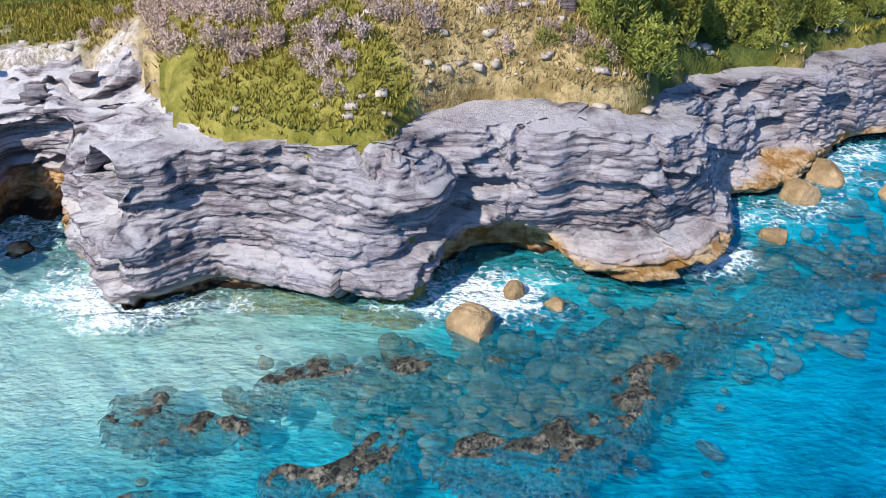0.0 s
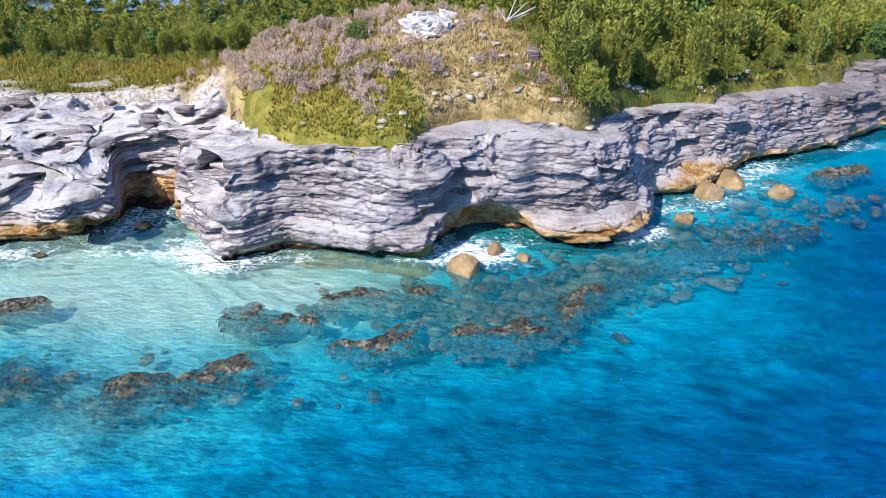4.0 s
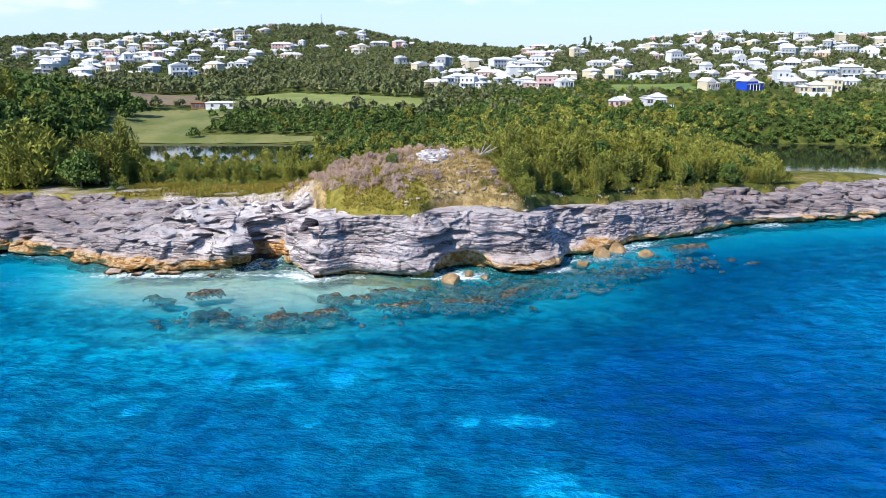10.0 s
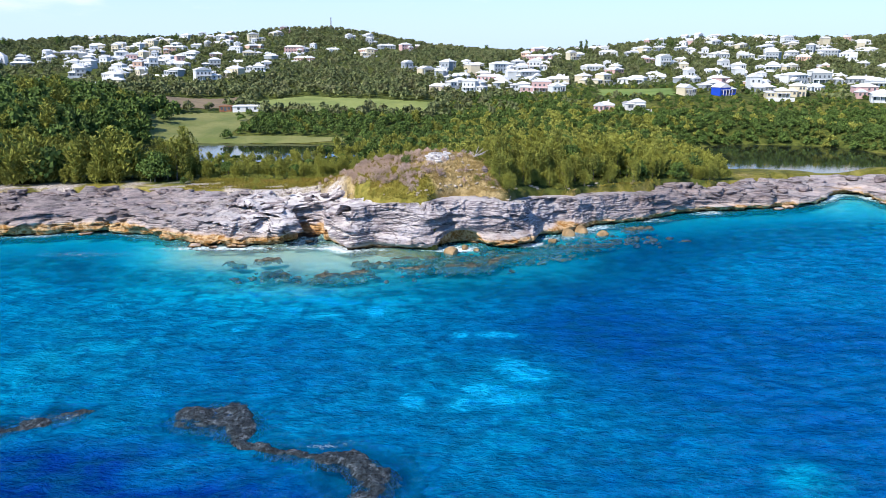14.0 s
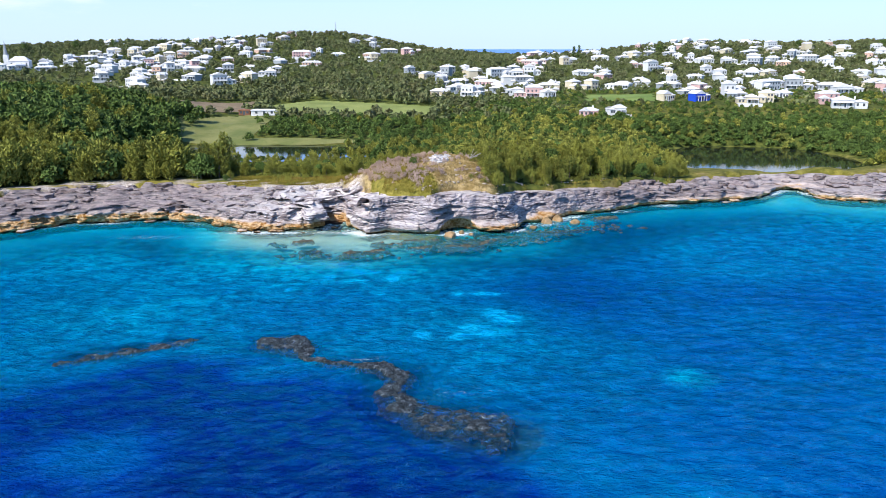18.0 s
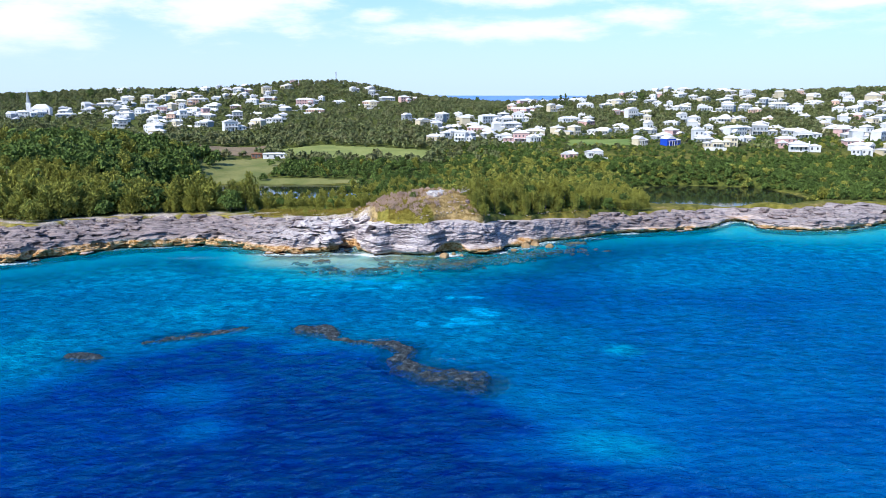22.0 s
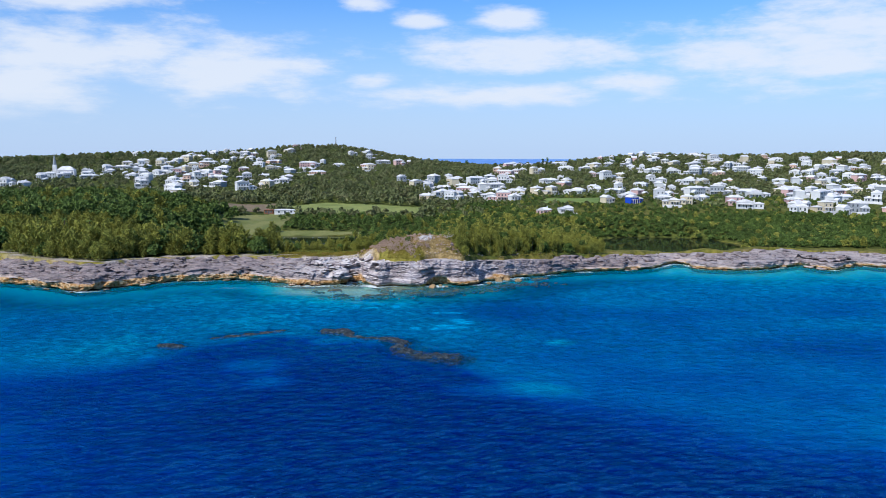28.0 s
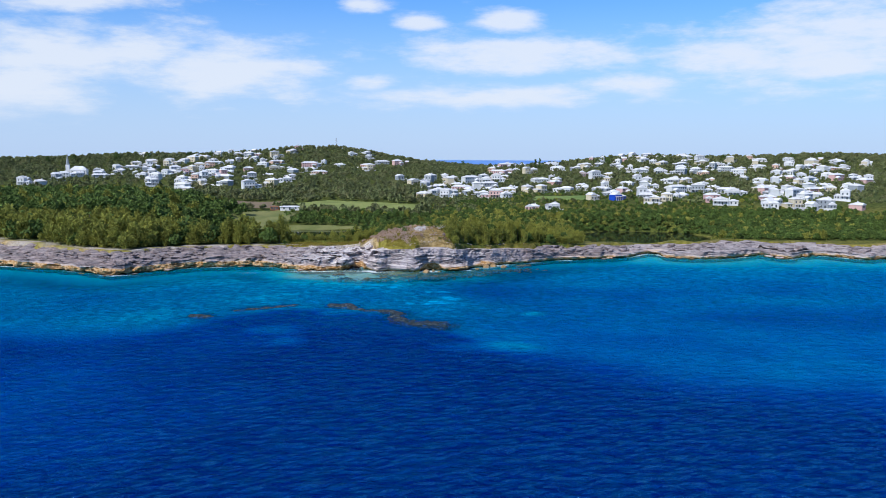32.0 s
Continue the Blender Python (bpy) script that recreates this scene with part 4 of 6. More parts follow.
def plume_crown(name, rng, height, radius, plumes, leaves, size, mat):
    """A casuarina's crown: many upright feathery plumes of uneven height, with gaps between them."""
    V = []
    for i in range(plumes):
        r = radius * 0.85 * math.sqrt(rng.rand()) if i else 0.0
        a = rng.rand() * math.tau
        top = height * (1.0 - 0.45 * (r / radius) ** 1.3) * rng.uniform(0.82, 1.05)
        foot = max(0.0, top - height * rng.uniform(0.42, 0.72))
        wide = radius * rng.uniform(0.24, 0.36)
        t = rng.rand(leaves) ** 0.8
        ang = rng.rand(leaves) * math.tau
        rr = wide * (0.35 + 0.65 * rng.rand(leaves) ** 0.5) * np.sqrt(np.clip(1.05 - t, 0, 1)) * np.minimum(1, 0.45 + 2 * t)
        lean = np.array([math.cos(a), math.sin(a)]) * r
        c = np.stack([lean[0] * (0.75 + 0.3 * t) + rr * np.cos(ang), lean[1] * (0.75 + 0.3 * t) + rr * np.sin(ang), foot + (top - foot) * t], 1)
        d = np.stack([0.75 * np.cos(ang), 0.75 * np.sin(ang), np.full(leaves, 0.8)], 1) + 0.35 * rng.randn(leaves, 3)
        d /= np.linalg.norm(d, axis=1)[:, None]
        s = np.cross(d, rng.randn(leaves, 3))
        s /= np.linalg.norm(s, axis=1)[:, None]
        L, w = size * (0.6 + 0.8 * rng.rand(leaves, 1)), size * 0.17
        V.append(np.stack([c - s * w * 0.5, c + d * L * 0.5 + s * w, c + d * L, c + d * L * 0.5 - s * w], 1))
    v = np.concatenate(V)
    return mesh_of(name, v.reshape(-1, 3), np.arange(len(v) * 4).reshape(-1, 4), mat, smooth=False)


def dome_crown(name, rng, height, radius, clumps, leaves, size, mat):
    """A broad evergreen crown: leaf sprays set over the outside of rounded clumps of uneven size."""
    V = []
    for i in range(clumps):
        h = rng.rand() ** 0.8
        r = radius * (1 - 0.55 * h * h) * math.sqrt(rng.rand()) * 0.85
        a = rng.rand() * math.tau
        mid = np.array([r * math.cos(a), r * math.sin(a), height * (0.25 + 0.62 * h * (1 - 0.3 * r / radius))])
        big = radius * rng.uniform(0.26, 0.44)
        p = rng.randn(leaves, 3)
        p /= np.linalg.norm(p, axis=1)[:, None]
        p[:, 2] = np.abs(p[:, 2]) * 1.1 - 0.25
        c = mid + p * big * (0.7 + 0.35 * rng.rand(leaves, 1))
        # leaves lie over the clump's face
        s = np.cross(p, rng.randn(leaves, 3))
        s /= np.linalg.norm(s, axis=1)[:, None] + 1e-6
        d = np.cross(s, p) + 0.45 * p + 0.3 * rng.randn(leaves, 3)
        d /= np.linalg.norm(d, axis=1)[:, None]
        L, w = size * (0.6 + 0.7 * rng.rand(leaves, 1)), size * 0.32
        V.append(np.stack([c - s * w * 0.4, c + d * L * 0.5 + s * w, c + d * L, c + d * L * 0.5 - s * w], 1))
    v = np.concatenate(V)
    return mesh_of(name, v.reshape(-1, 3), np.arange(len(v) * 4).reshape(-1, 4), mat, smooth=False)


def trunk_mesh(name, rng, height, r0, limbs):
    bm = bmesh.new()

    def limb(p, q, ra, rb):
        seg, sides, rows = 3, 6, []
        p, q = Vector(p), Vector(q)
        bend = Vector((rng.randn(), rng.randn(), 0)) * 0.05 * (q - p).length
        for i in range(seg + 1):
            t = i / seg
            o = p.lerp(q, t) + bend * math.sin(t * math.pi)
            r = ra + (rb - ra) * t
            rows.append([bm.verts.new((o.x + r * math.cos(k * math.tau / sides), o.y + r * math.sin(k * math.tau / sides), o.z)) for k in range(sides)])
        for a, b in zip(rows, rows[1:]):
            for k in range(sides):
                bm.faces.new((a[k], a[(k + 1) % sides], b[(k + 1) % sides], b[k]))
    top = (rng.randn() * 0.2, rng.randn() * 0.2, height * 0.8)
    limb((0, 0, -0.6), top, r0, r0 * 0.3)
    for i in range(limbs):
        t = 0.2 + 0.6 * rng.rand()
        a = rng.rand() * math.tau
        o = Vector((0, 0, 0)).lerp(Vector(top), t)
        limb(o, (o.x + math.cos(a) * height * 0.22, o.y + math.sin(a) * height * 0.22, o.z + height * 0.2), r0 * 0.4, r0 * 0.12)
    me = bpy.data.meshes.new(name)
    bm.to_mesh(me)
    bm.free()
    me.materials.append(BARK)
    return me


def tree_kinds(seed):
    rng = np.random.RandomState(seed)
    kinds = []
    for i in range(6):
        h, r = 7.0 + 1.5 * rng.rand(), 2.5 + 0.7 * rng.rand()
        kinds.append((trunk_mesh("trunk", rng, h, 0.16, 5), plume_crown("crown", rng, h, r, 20, 150, 0.52, LEAF_A)))
    for i in range(4):
        h, r = 5.5 + rng.rand(), 3.0 + 0.7 * rng.rand()
        kinds.append((trunk_mesh("trunk", rng, h, 0.16, 5), dome_crown("crown", rng, h, r, 26, 58, 0.58, LEAF_B)))
    return kinds


KINDS = tree_kinds(3)


def plant(kind, x, y, z, s, label, cat, group):
    trunk, crown = KINDS[kind]
    e = new("tree")
    e.matrix_basis = pose(x, y, z - 0.15, 0, 0, random.uniform(0, 360)) @ Matrix.Diagonal((s, s, s * random.uniform(0.85, 1.15), 1))
    child("trunk", trunk, e)
    child("crown", crown, e)
    return tagged(e, label, cat, group)


def joined(name, crowns, spots, mat, label):
    """Many small woods as one mesh."""
    vs = []
    cache = []
    for me in crowns:
        a = np.empty(len(me.vertices) * 3, np.float32)
        me.vertices.foreach_get("co", a)
        cache.append(a.reshape(-1, 4, 3))
    rng = np.random.RandomState(5)
    for x, y, z, s, k, keep in spots:
        a = cache[k % len(cache)]
        a = a[rng.rand(len(a)) < keep]
        t = rng.rand() * math.tau
        c, sn = math.cos(t), math.sin(t)
        g = s / math.sqrt(keep) if keep < 1 else s
        mid = a.mean(1, keepdims=True)
        b = (mid * s) + (a - mid) * g * 0.9
        vs.append(np.stack([b[..., 0] * c - b[..., 1] * sn + x, b[..., 0] * sn + b[..., 1] * c + y, b[..., 2] + z], -1))
    v = np.concatenate(vs)
    me = mesh_of(name, v.reshape(-1, 3), np.arange(v.shape[0] * 4).reshape(-1, 4), mat, smooth=False)
    return tagged(new(name, me), label, "woodland", kind="stuff")


def scatter(x0, x1, y0, y1, step, seed):
    rng = np.random.RandomState(seed)
    xs, ys = np.arange(x0, x1, step), np.arange(y0, y1, step)
    gx, gy = np.meshgrid(xs, ys, indexing="ij")
    gx, gy = gx + rng.uniform(-0.45, 0.45, gx.shape) * step, gy + rng.uniform(-0.45, 0.45, gy.shape) * step
    return gx.ravel(), gy.ravel(), rng


def build_woods():
    gx, gy, rng = scatter(-270, 130, 14, 140, 4.1, 11)
    d = shore_dist(gx, gy)
    g = grove(gx, gy, d)
    z = ground_height(gx, gy, d)
    near, rest_a, rest_b = [], [], []
    for x, y, gg, zz, dd in zip(gx, gy, g, z, d):
        if rng.rand() > gg * 0.95:
            continue
        low = 0.64 if (-56 < x < 33) else (1.3 if x > 0 else 1.6)
        if y > 62:
            low = 0.52 if x < 30 and x > -118 else 0.8
        low *= 0.5 + 0.5 * min(1, max(0, dd - rim_back(x)) / 10)
        s = low * rng.uniform(0.55, 1.25)
        k = rng.randint(6) if rng.rand() < 0.86 else 6 + rng.randint(4)
        (near if (y < 62 and -66 < x < 108) else (rest_a if k < 6 else rest_b)).append((x, y, zz, s, k))
    for x, y, zz, s, k in near:
        plant(k, x, y, zz, s, ("feathery olive-green casuarina tree in the shore grove" if s > 0.55 else "low feathery olive casuarina shrub behind the cliff") if k < 6 else "dense dark green bay tree in the shore grove", "tree", "shore grove trees")
    gx, gy, rng = scatter(-440, 540, 88, 268, 5.0, 12)
    d = shore_dist(gx, gy)
    g = grove(gx, gy, d)
    z = ground_height(gx, gy, d)
    for x, y, gg, zz in zip(gx, gy, g, z):
        if rng.rand() < gg * 0.95 and not (y < 138 and -270 < x < 130) and not (20 < x < 340 and y > 118):
            k = 6 + rng.randint(4) if (rng.rand() < (0.9 if x < -110 else min(0.92, 0.15 + max(0, y - 110) / 130 + max(0, x - 110) / 100))) else rng.randint(6)
            s = rng.uniform(0.55, 1.1) if x > 20 else (rng.uniform(0.9, 1.6) if x < -120 else rng.uniform(0.5, 0.85))
            if x > 60 and y > 195:
                s *= 0.6
            (rest_a if k < 6 else rest_b).append((x, y, zz, s, k))
    # close rounded scrub between the eastern pond and the lowest houses
    gx, gy, rng = scatter(20, 345, 118, 305, 3.7, 19)
    d = shore_dist(gx, gy)
    z = ground_height(gx, gy, d)
    scrub_a, scrub_b = [], []
    for x, y, gg, zz in zip(gx, gy, grove(gx, gy, d), z):
        if rng.rand() < gg * 0.97 and not (y < 138 and x < 130):
            k = rng.randint(4)
            olive = rng.rand() > min(0.9, 0.35 + max(0, x - 90) / 130 + max(0, y - 190) / 150)
            (scrub_a if olive else scrub_b).append((x, y, zz - 0.3, rng.uniform(0.42, 0.85), k, 0.13))
    hs = np.array([h for row in HOUSE_ROWS for h in row], float)
    gx, gy, rng = scatter(20, 345, 226, 345, 4.6, 20)
    z = ground_height(gx, gy)
    for x, y, zz in zip(gx, gy, z):
        dx, dy = np.abs(hs[:, 0] - x), y - hs[:, 1]
        if rng.rand() < 0.2 or inside(np.array([x]), np.array([y]), LAWN)[0] or inside(np.array([x]), np.array([y]), GREEN_FIELD)[0] or np.any((dx < hs[:, 2] * 0.6 + 3) & (dy < 7) & (dy > -11)):
            continue
        (scrub_a if rng.rand() < 0.3 else scrub_b).append((x, y, zz - 0.3, rng.uniform(0.28, 0.55), rng.randint(4), 0.13))
    joined("olive_scrub", [k[1] for k in KINDS[6:]], scrub_a, LEAF_A, "rounded olive-green scrub trees behind the shore grove")
    joined("dark_scrub", [k[1] for k in KINDS[6:]], scrub_b, LEAF_B, "rounded dark green scrub trees below the houses")
    joined("shore_wood", [k[1] for k in KINDS[:6]], [(x, y, zz, s, k, 0.22 if y < 85 else 0.13) for x, y, zz, s, k in rest_a], LEAF_A, "dense olive casuarina wood round the ponds")
    joined("dark_wood", [k[1] for k in KINDS[6:]], [(x, y, zz, s, k - 6, 0.22 if y < 85 else 0.12) for x, y, zz, s, k in rest_b], LEAF_B, "dense dark green scrub wood round the ponds")
    # hillside trees, dense above the fields, thin among the houses
    gx, gy, rng = scatter(-700, 800, 255, 905, 7.2, 14)
    keep = np.abs(gx - 30) < 0.58 * (gy + 370) + 20
    gx, gy = gx[keep], gy[keep]
    z = ground_height(gx, gy)
    hs = np.array([h for row in HOUSE_ROWS for h in row], float)
    sel = []
    for x, y, zz in zip(gx, gy, z):
        dense = (x < -110 and y < 380) or (-130 < x < 20 and y < 420) or (y > 700 and rng.rand() < 0.5)
        if rng.rand() > (0.92 if dense else 0.62):
            continue
        if any(inside(np.array([x]), np.array([y]), f)[0] for f in FIELDS):
            continue
        dx, dy = np.abs(hs[:, 0] - x), y - hs[:, 1]
        if x > 60 and y < 340:
            if rng.rand() < 0.35:
                continue
            dense = False
            zz -= 2.0
        if np.any((dx < hs[:, 2] * 0.55 + 1) & (dy < 6) & (dy > -9)):
            continue
        near_front = np.any((dx < hs[:, 2] * 0.6 + 2) & (dy <= -9) & (dy > -26))
        sel.append((x, y, zz, rng.uniform(0.3, 0.5) if near_front else rng.uniform(0.5, 1.05) * (1.15 if dense else 0.95), rng.randint(4), 0.06))
    joined("hill_wood", [k[1] for k in KINDS[6:]], sel, LEAF_C, "dark green trees covering the hillside among the houses")


PLOTS_WEST_HILL = [(-409, 791, 22), (-311, 708, 17), (-304, 742, 16), (-284, 708, 11), (-293, 772, 13), (-259, 697, 22), (-267, 786, 18), (-245, 754, 14), (-234, 761, 11), (-202, 738, 27), (-191, 681, 25), (-211, 695, 10), (-280, 625, 21), (-273, 566, 18), (-329, 676, 27), (-271, 651, 14), (-238, 615, 21), (-246, 539, 20), (-212, 508, 24), (-212, 614, 14), (-185, 509, 17), (-178, 622, 22), (-139, 477, 16), (-196, 448, 25), (-160, 416, 20), (-245, 463, 10), (-224, 400, 21), (-285, 534, 12)]
PLOTS_WEST_SLOPE = [(-308, 553, 12), (-361, 624, 22), (-352, 665, 18), (-390, 531, 20), (-361, 532, 24), (-388, 448, 18), (-190, 786, 18), (-151, 585, 18), (-142, 650, 21), (-117, 573, 32), (-104, 668, 14), (-100, 778, 14), (-83, 808, 16), (-67, 661, 25), (-52, 706, 19), (-63, 619, 12), (-31, 702, 12), (3, 464, 22), (25, 384, 15), (13, 364, 12), (37, 358, 16), (40, 501, 18), (61, 476, 19), (50, 414, 20)]
PLOTS_MIDDLE = [(75, 477, 15), (65, 412, 9), (75, 329, 20), (78, 413, 15), (92, 486, 16), (87, 319, 6), (99, 568, 21), (114, 603, 9), (124, 763, 11), (111, 720, 19), (134, 764, 20), (149, 765, 18), (135, 587, 13), (137, 485, 23), (111, 369, 10), (122, 364, 14), (187, 764, 28), (180, 651, 24), (150, 463, 16), (146, 378, 25), (202, 643, 12), (222, 674, 16), (251, 729, 12), (207, 524, 28), (172, 424, 12)]
PLOTS_EAST_SLOPE = [(180, 369, 18), (156, 280, 9), (260, 674, 14), (285, 734, 11), (307, 715, 17), (270, 582, 20), (225, 453, 13), (236, 429, 18), (198, 363, 11), (176, 277, 15), (205, 305, 14), (200, 262, 13), (346, 765, 22), (320, 668, 19), (376, 764, 19), (338, 649, 19), (294, 579, 16), (313, 571, 22), (276, 476, 21), (291, 471, 12), (249, 360, 20), (215, 272, 11), (340, 560, 14), (298, 436, 12), (275, 368, 20), (384, 703, 20)]
PLOTS_EAST_HILL = [(389, 648, 17), (424, 712, 20), (379, 598, 21), (380, 561, 17), (302, 376, 19), (256, 252, 26), (296, 338, 20), (436, 640, 27), (473, 726, 16), (376, 482, 18), (433, 577, 21), (352, 405, 22), (320, 314, 17), (291, 252, 13), (505, 709, 16), (458, 590, 11), (521, 677, 24), (431, 487, 32), (520, 623, 30), (474, 514, 20), (335, 308, 20), (316, 232, 11), (384, 376, 22), (101, 231, 11), (116, 232, 9)]
PLOTS_WEST_LOW = [(-354, 567, 14), (-311, 522, 14), (-330, 597, 14), (-291, 567, 14), (-267, 436, 14), (-210, 371, 14), (-233, 434, 14), (-240, 483, 14), (-238, 509, 14), (-225, 540, 14), (-376, 618, 14), (-285, 496, 14), (-373, 554, 14), (-306, 538, 14), (-279, 469, 14), (-285, 606, 14), (-350, 647, 14), (-325, 654, 14), (-394, 511, 14), (400, 448, 14), (329, 275, 14), (450, 547, 14), (473, 534, 14)]
PLOTS_EAST_LOW = [(561, 695, 13), (533, 614, 13), (494, 516, 13), (577, 650, 13), (504, 610, 13), (428, 383, 13), (364, 283, 13), (329, 239, 13), (357, 245, 13), (409, 396, 13), (487, 632, 13), (351, 363, 13), (487, 481, 13), (303, 238, 13), (286, 238, 13), (-401, 441, 13), (-399, 557, 13), (-380, 570, 13), (67, 354, 13), (38, 453, 13), (15, 477, 13)]
HOUSE_ROWS = [PLOTS_WEST_HILL, PLOTS_WEST_SLOPE, PLOTS_MIDDLE, PLOTS_EAST_SLOPE, PLOTS_EAST_HILL, PLOTS_WEST_LOW, PLOTS_EAST_LOW]


build_woods()

# ---- houses ----
WHITE = mat_mottle("white_lime", (0.78, 0.77, 0.76), (0.87, 0.86, 0.85), 0.2, 1.5, 0.85, 0.02)
GLASS = mat_mottle("dark_pane", (0.26, 0.28, 0.30), (0.36, 0.38, 0.40), 0.4, 2.0, 0.2, 0.0)
PAINTS = [mat_mottle("wall_" + n, tuple(v * 0.95 for v in c), c, 0.3, 2.0, 0.85, 0.02) for n, c in
          (("white", (0.80, 0.80, 0.79)), ("cream", (0.78, 0.73, 0.62)), ("grey", (0.58, 0.60, 0.61)), ("peach", (0.80, 0.66, 0.57)), ("pink", (0.78, 0.64, 0.61)), ("blue", (0.12, 0.28, 0.70)))]
PAINT_WORD = ["white", "cream", "grey", "peach", "pink", "blue"]


def box(bm, x0, x1, y0, y1, z0, z1):
    m = Matrix.Translation(((x0 + x1) / 2, (y0 + y1) / 2, (z0 + z1) / 2)) @ Matrix.Diagonal((x1 - x0, y1 - y0, z1 - z0, 1))
    bmesh.ops.create_cube(bm, size=1.0, matrix=m)


def hip(bm, x0, x1, y0, y1, z, h, over=0.5):
    x0, x1, y0, y1 = x0 - over, x1 + over, y0 - over, y1 + over
    r = (y1 - y0) / 2 * 0.95
    a = [bm.verts.new(p) for p in ((x0, y0, z), (x1, y0, z), (x1, y1, z), (x0, y1, z))]
    b = [bm.verts.new((p.co.x, p.co.y, z + 0.22)) for p in a]
    t = [bm.verts.new((x0 + r, (y0 + y1) / 2, z + h)), bm.verts.new((x1 - r, (y0 + y1) / 2, z + h))]
    for i in range(4):
        bm.faces.new((a[i], a[(i + 1) % 4], b[(i + 1) % 4], b[i]))
    bm.faces.new((b[0], b[1], t[1], t[0]))
    bm.faces.new((b[1], b[2], t[1]))
    bm.faces.new((b[2], b[3], t[0], t[1]))
    bm.faces.new((b[3], b[0], t[0]))
    bm.faces.new(a[::-1])


def gable(bm, x0, x1, y0, y1, z, h, over=0.3):
    """A pitched roof with its ridge along y and stepped white eaves."""
    x0, x1, y0, y1 = x0 - over, x1 + over, y0 - over, y1 + over
    c = (x0 + x1) / 2
    f = [bm.verts.new(p) for p in ((x0, y0, z), (x1, y0, z), (x1, y0, z + 0.2), (c, y0, z + h), (x0, y0, z + 0.2))]
    k = [bm.verts.new((v.co.x, y1, v.co.z)) for v in f]
    bm.faces.new(f)
    bm.faces.new(k[::-1])
    for i in range(5):
        j = (i + 1) % 5
        bm.faces.new((f[j], f[i], k[i], k[j]))


def house(w, storeys, paint, form):
    """A lime-washed house of two or three joined volumes with white roofs. Stands on its Empty."""
    e = new("house")
    h = 2.8 * storeys
    wall, dp = PAINTS[paint], 7.2

    def volume(x0, x1, y0, y1, top, roof_h, pitched, name):
        bm = bmesh.new()
        box(bm, x0, x1, y0, y1, -3.0, top)
        part(name + "wall", bm, wall, e)
        bm = bmesh.new()
        (gable if pitched else hip)(bm, x0, x1, y0, y1, top, roof_h, 0.35)
        part(name + "roof", bm, WHITE, e, "white limewashed roof")

    def openings(x0, x1, y, floors, door):
        n = max(2, int((x1 - x0) / 2.6))
        for f in range(floors):
            for i in range(n):
                x = x0 + (i + 0.5) * (x1 - x0) / n
                bm = bmesh.new()
                if f == 0 and door and i == n // 2:
                    box(bm, x - 0.55, x + 0.55, y - 0.05, y + 0.1, 0, 2.1)
                    part("door", bm, GLASS, e)
                else:
                    box(bm, x - 0.55, x + 0.55, y - 0.05, y + 0.1, 2.8 * f + 0.8, 2.8 * f + 2.2)
                    part("window", bm, GLASS, e)
    m = w * 0.62
    side = -1 if form in (0, 2) else 1
    if form in (0, 1):
        # a main range with a gabled wing coming forward
        volume(-w / 2, w / 2, -dp / 2, dp / 2, h, 1.9, False, "")
        c = side * w * 0.29
        volume(c - 2.6, c + 2.6, -dp / 2 - 3.4, -dp / 2 + 1.0, 2.7, 1.9, True, "wing_")
        openings(c - 2.4, c + 2.4, -dp / 2 - 3.4, 1, False)
        lo, hi = (-w / 2, c - 2.8) if side > 0 else (c + 2.8, w / 2)
        openings(lo + 0.4, hi - 0.4, -dp / 2, storeys, True)
    else:
        # a taller block beside a lower range
        xa, xb = (-w / 2, -w / 2 + m) if side > 0 else (w / 2 - m, w / 2)
        volume(xa, xb, -dp / 2, dp / 2, h + 0.9, 2.0, form == 3, "")
        openings(xa + 0.4, xb - 0.4, -dp / 2, storeys, True)
        ya, yb = (xb, w / 2) if side > 0 else (-w / 2, xa)
        volume(ya, yb, -dp / 2 + 0.8, dp / 2 + 1.6, 2.7, 1.4, False, "wing_")
        openings(ya + 0.3, yb - 0.3, -dp / 2 + 0.8, 1, False)
        # a shaded veranda: slab on white posts
        bm = bmesh.new()
        box(bm, xa + 0.3, xb - 0.3, -dp / 2 - 2.0, -dp / 2, 2.45, 2.6)
        part("veranda_roof", bm, WHITE, e)
        for i in range(4):
            px = xa + 0.6 + i * (xb - xa - 1.2) / 3
            bm = bmesh.new()
            box(bm, px - 0.12, px + 0.12, -dp / 2 - 1.95, -dp / 2 - 1.7, -1.0, 2.45)
            part("post", bm, WHITE, e)
    if form in (1, 2):
        bm = bmesh.new()
        box(bm, -w / 2 - 1.5, w / 2 + 1.0, -dp / 2 - 6.2, -dp / 2 - 5.9, -3.0, 0.5)
        part("garden_wall", bm, WHITE, e)
    bm = bmesh.new()
    box(bm, w * 0.12, w * 0.12 + 0.8, 0.4, 1.2, h, h + 2.7)
    part("chimney", bm, WHITE, e)
    return e


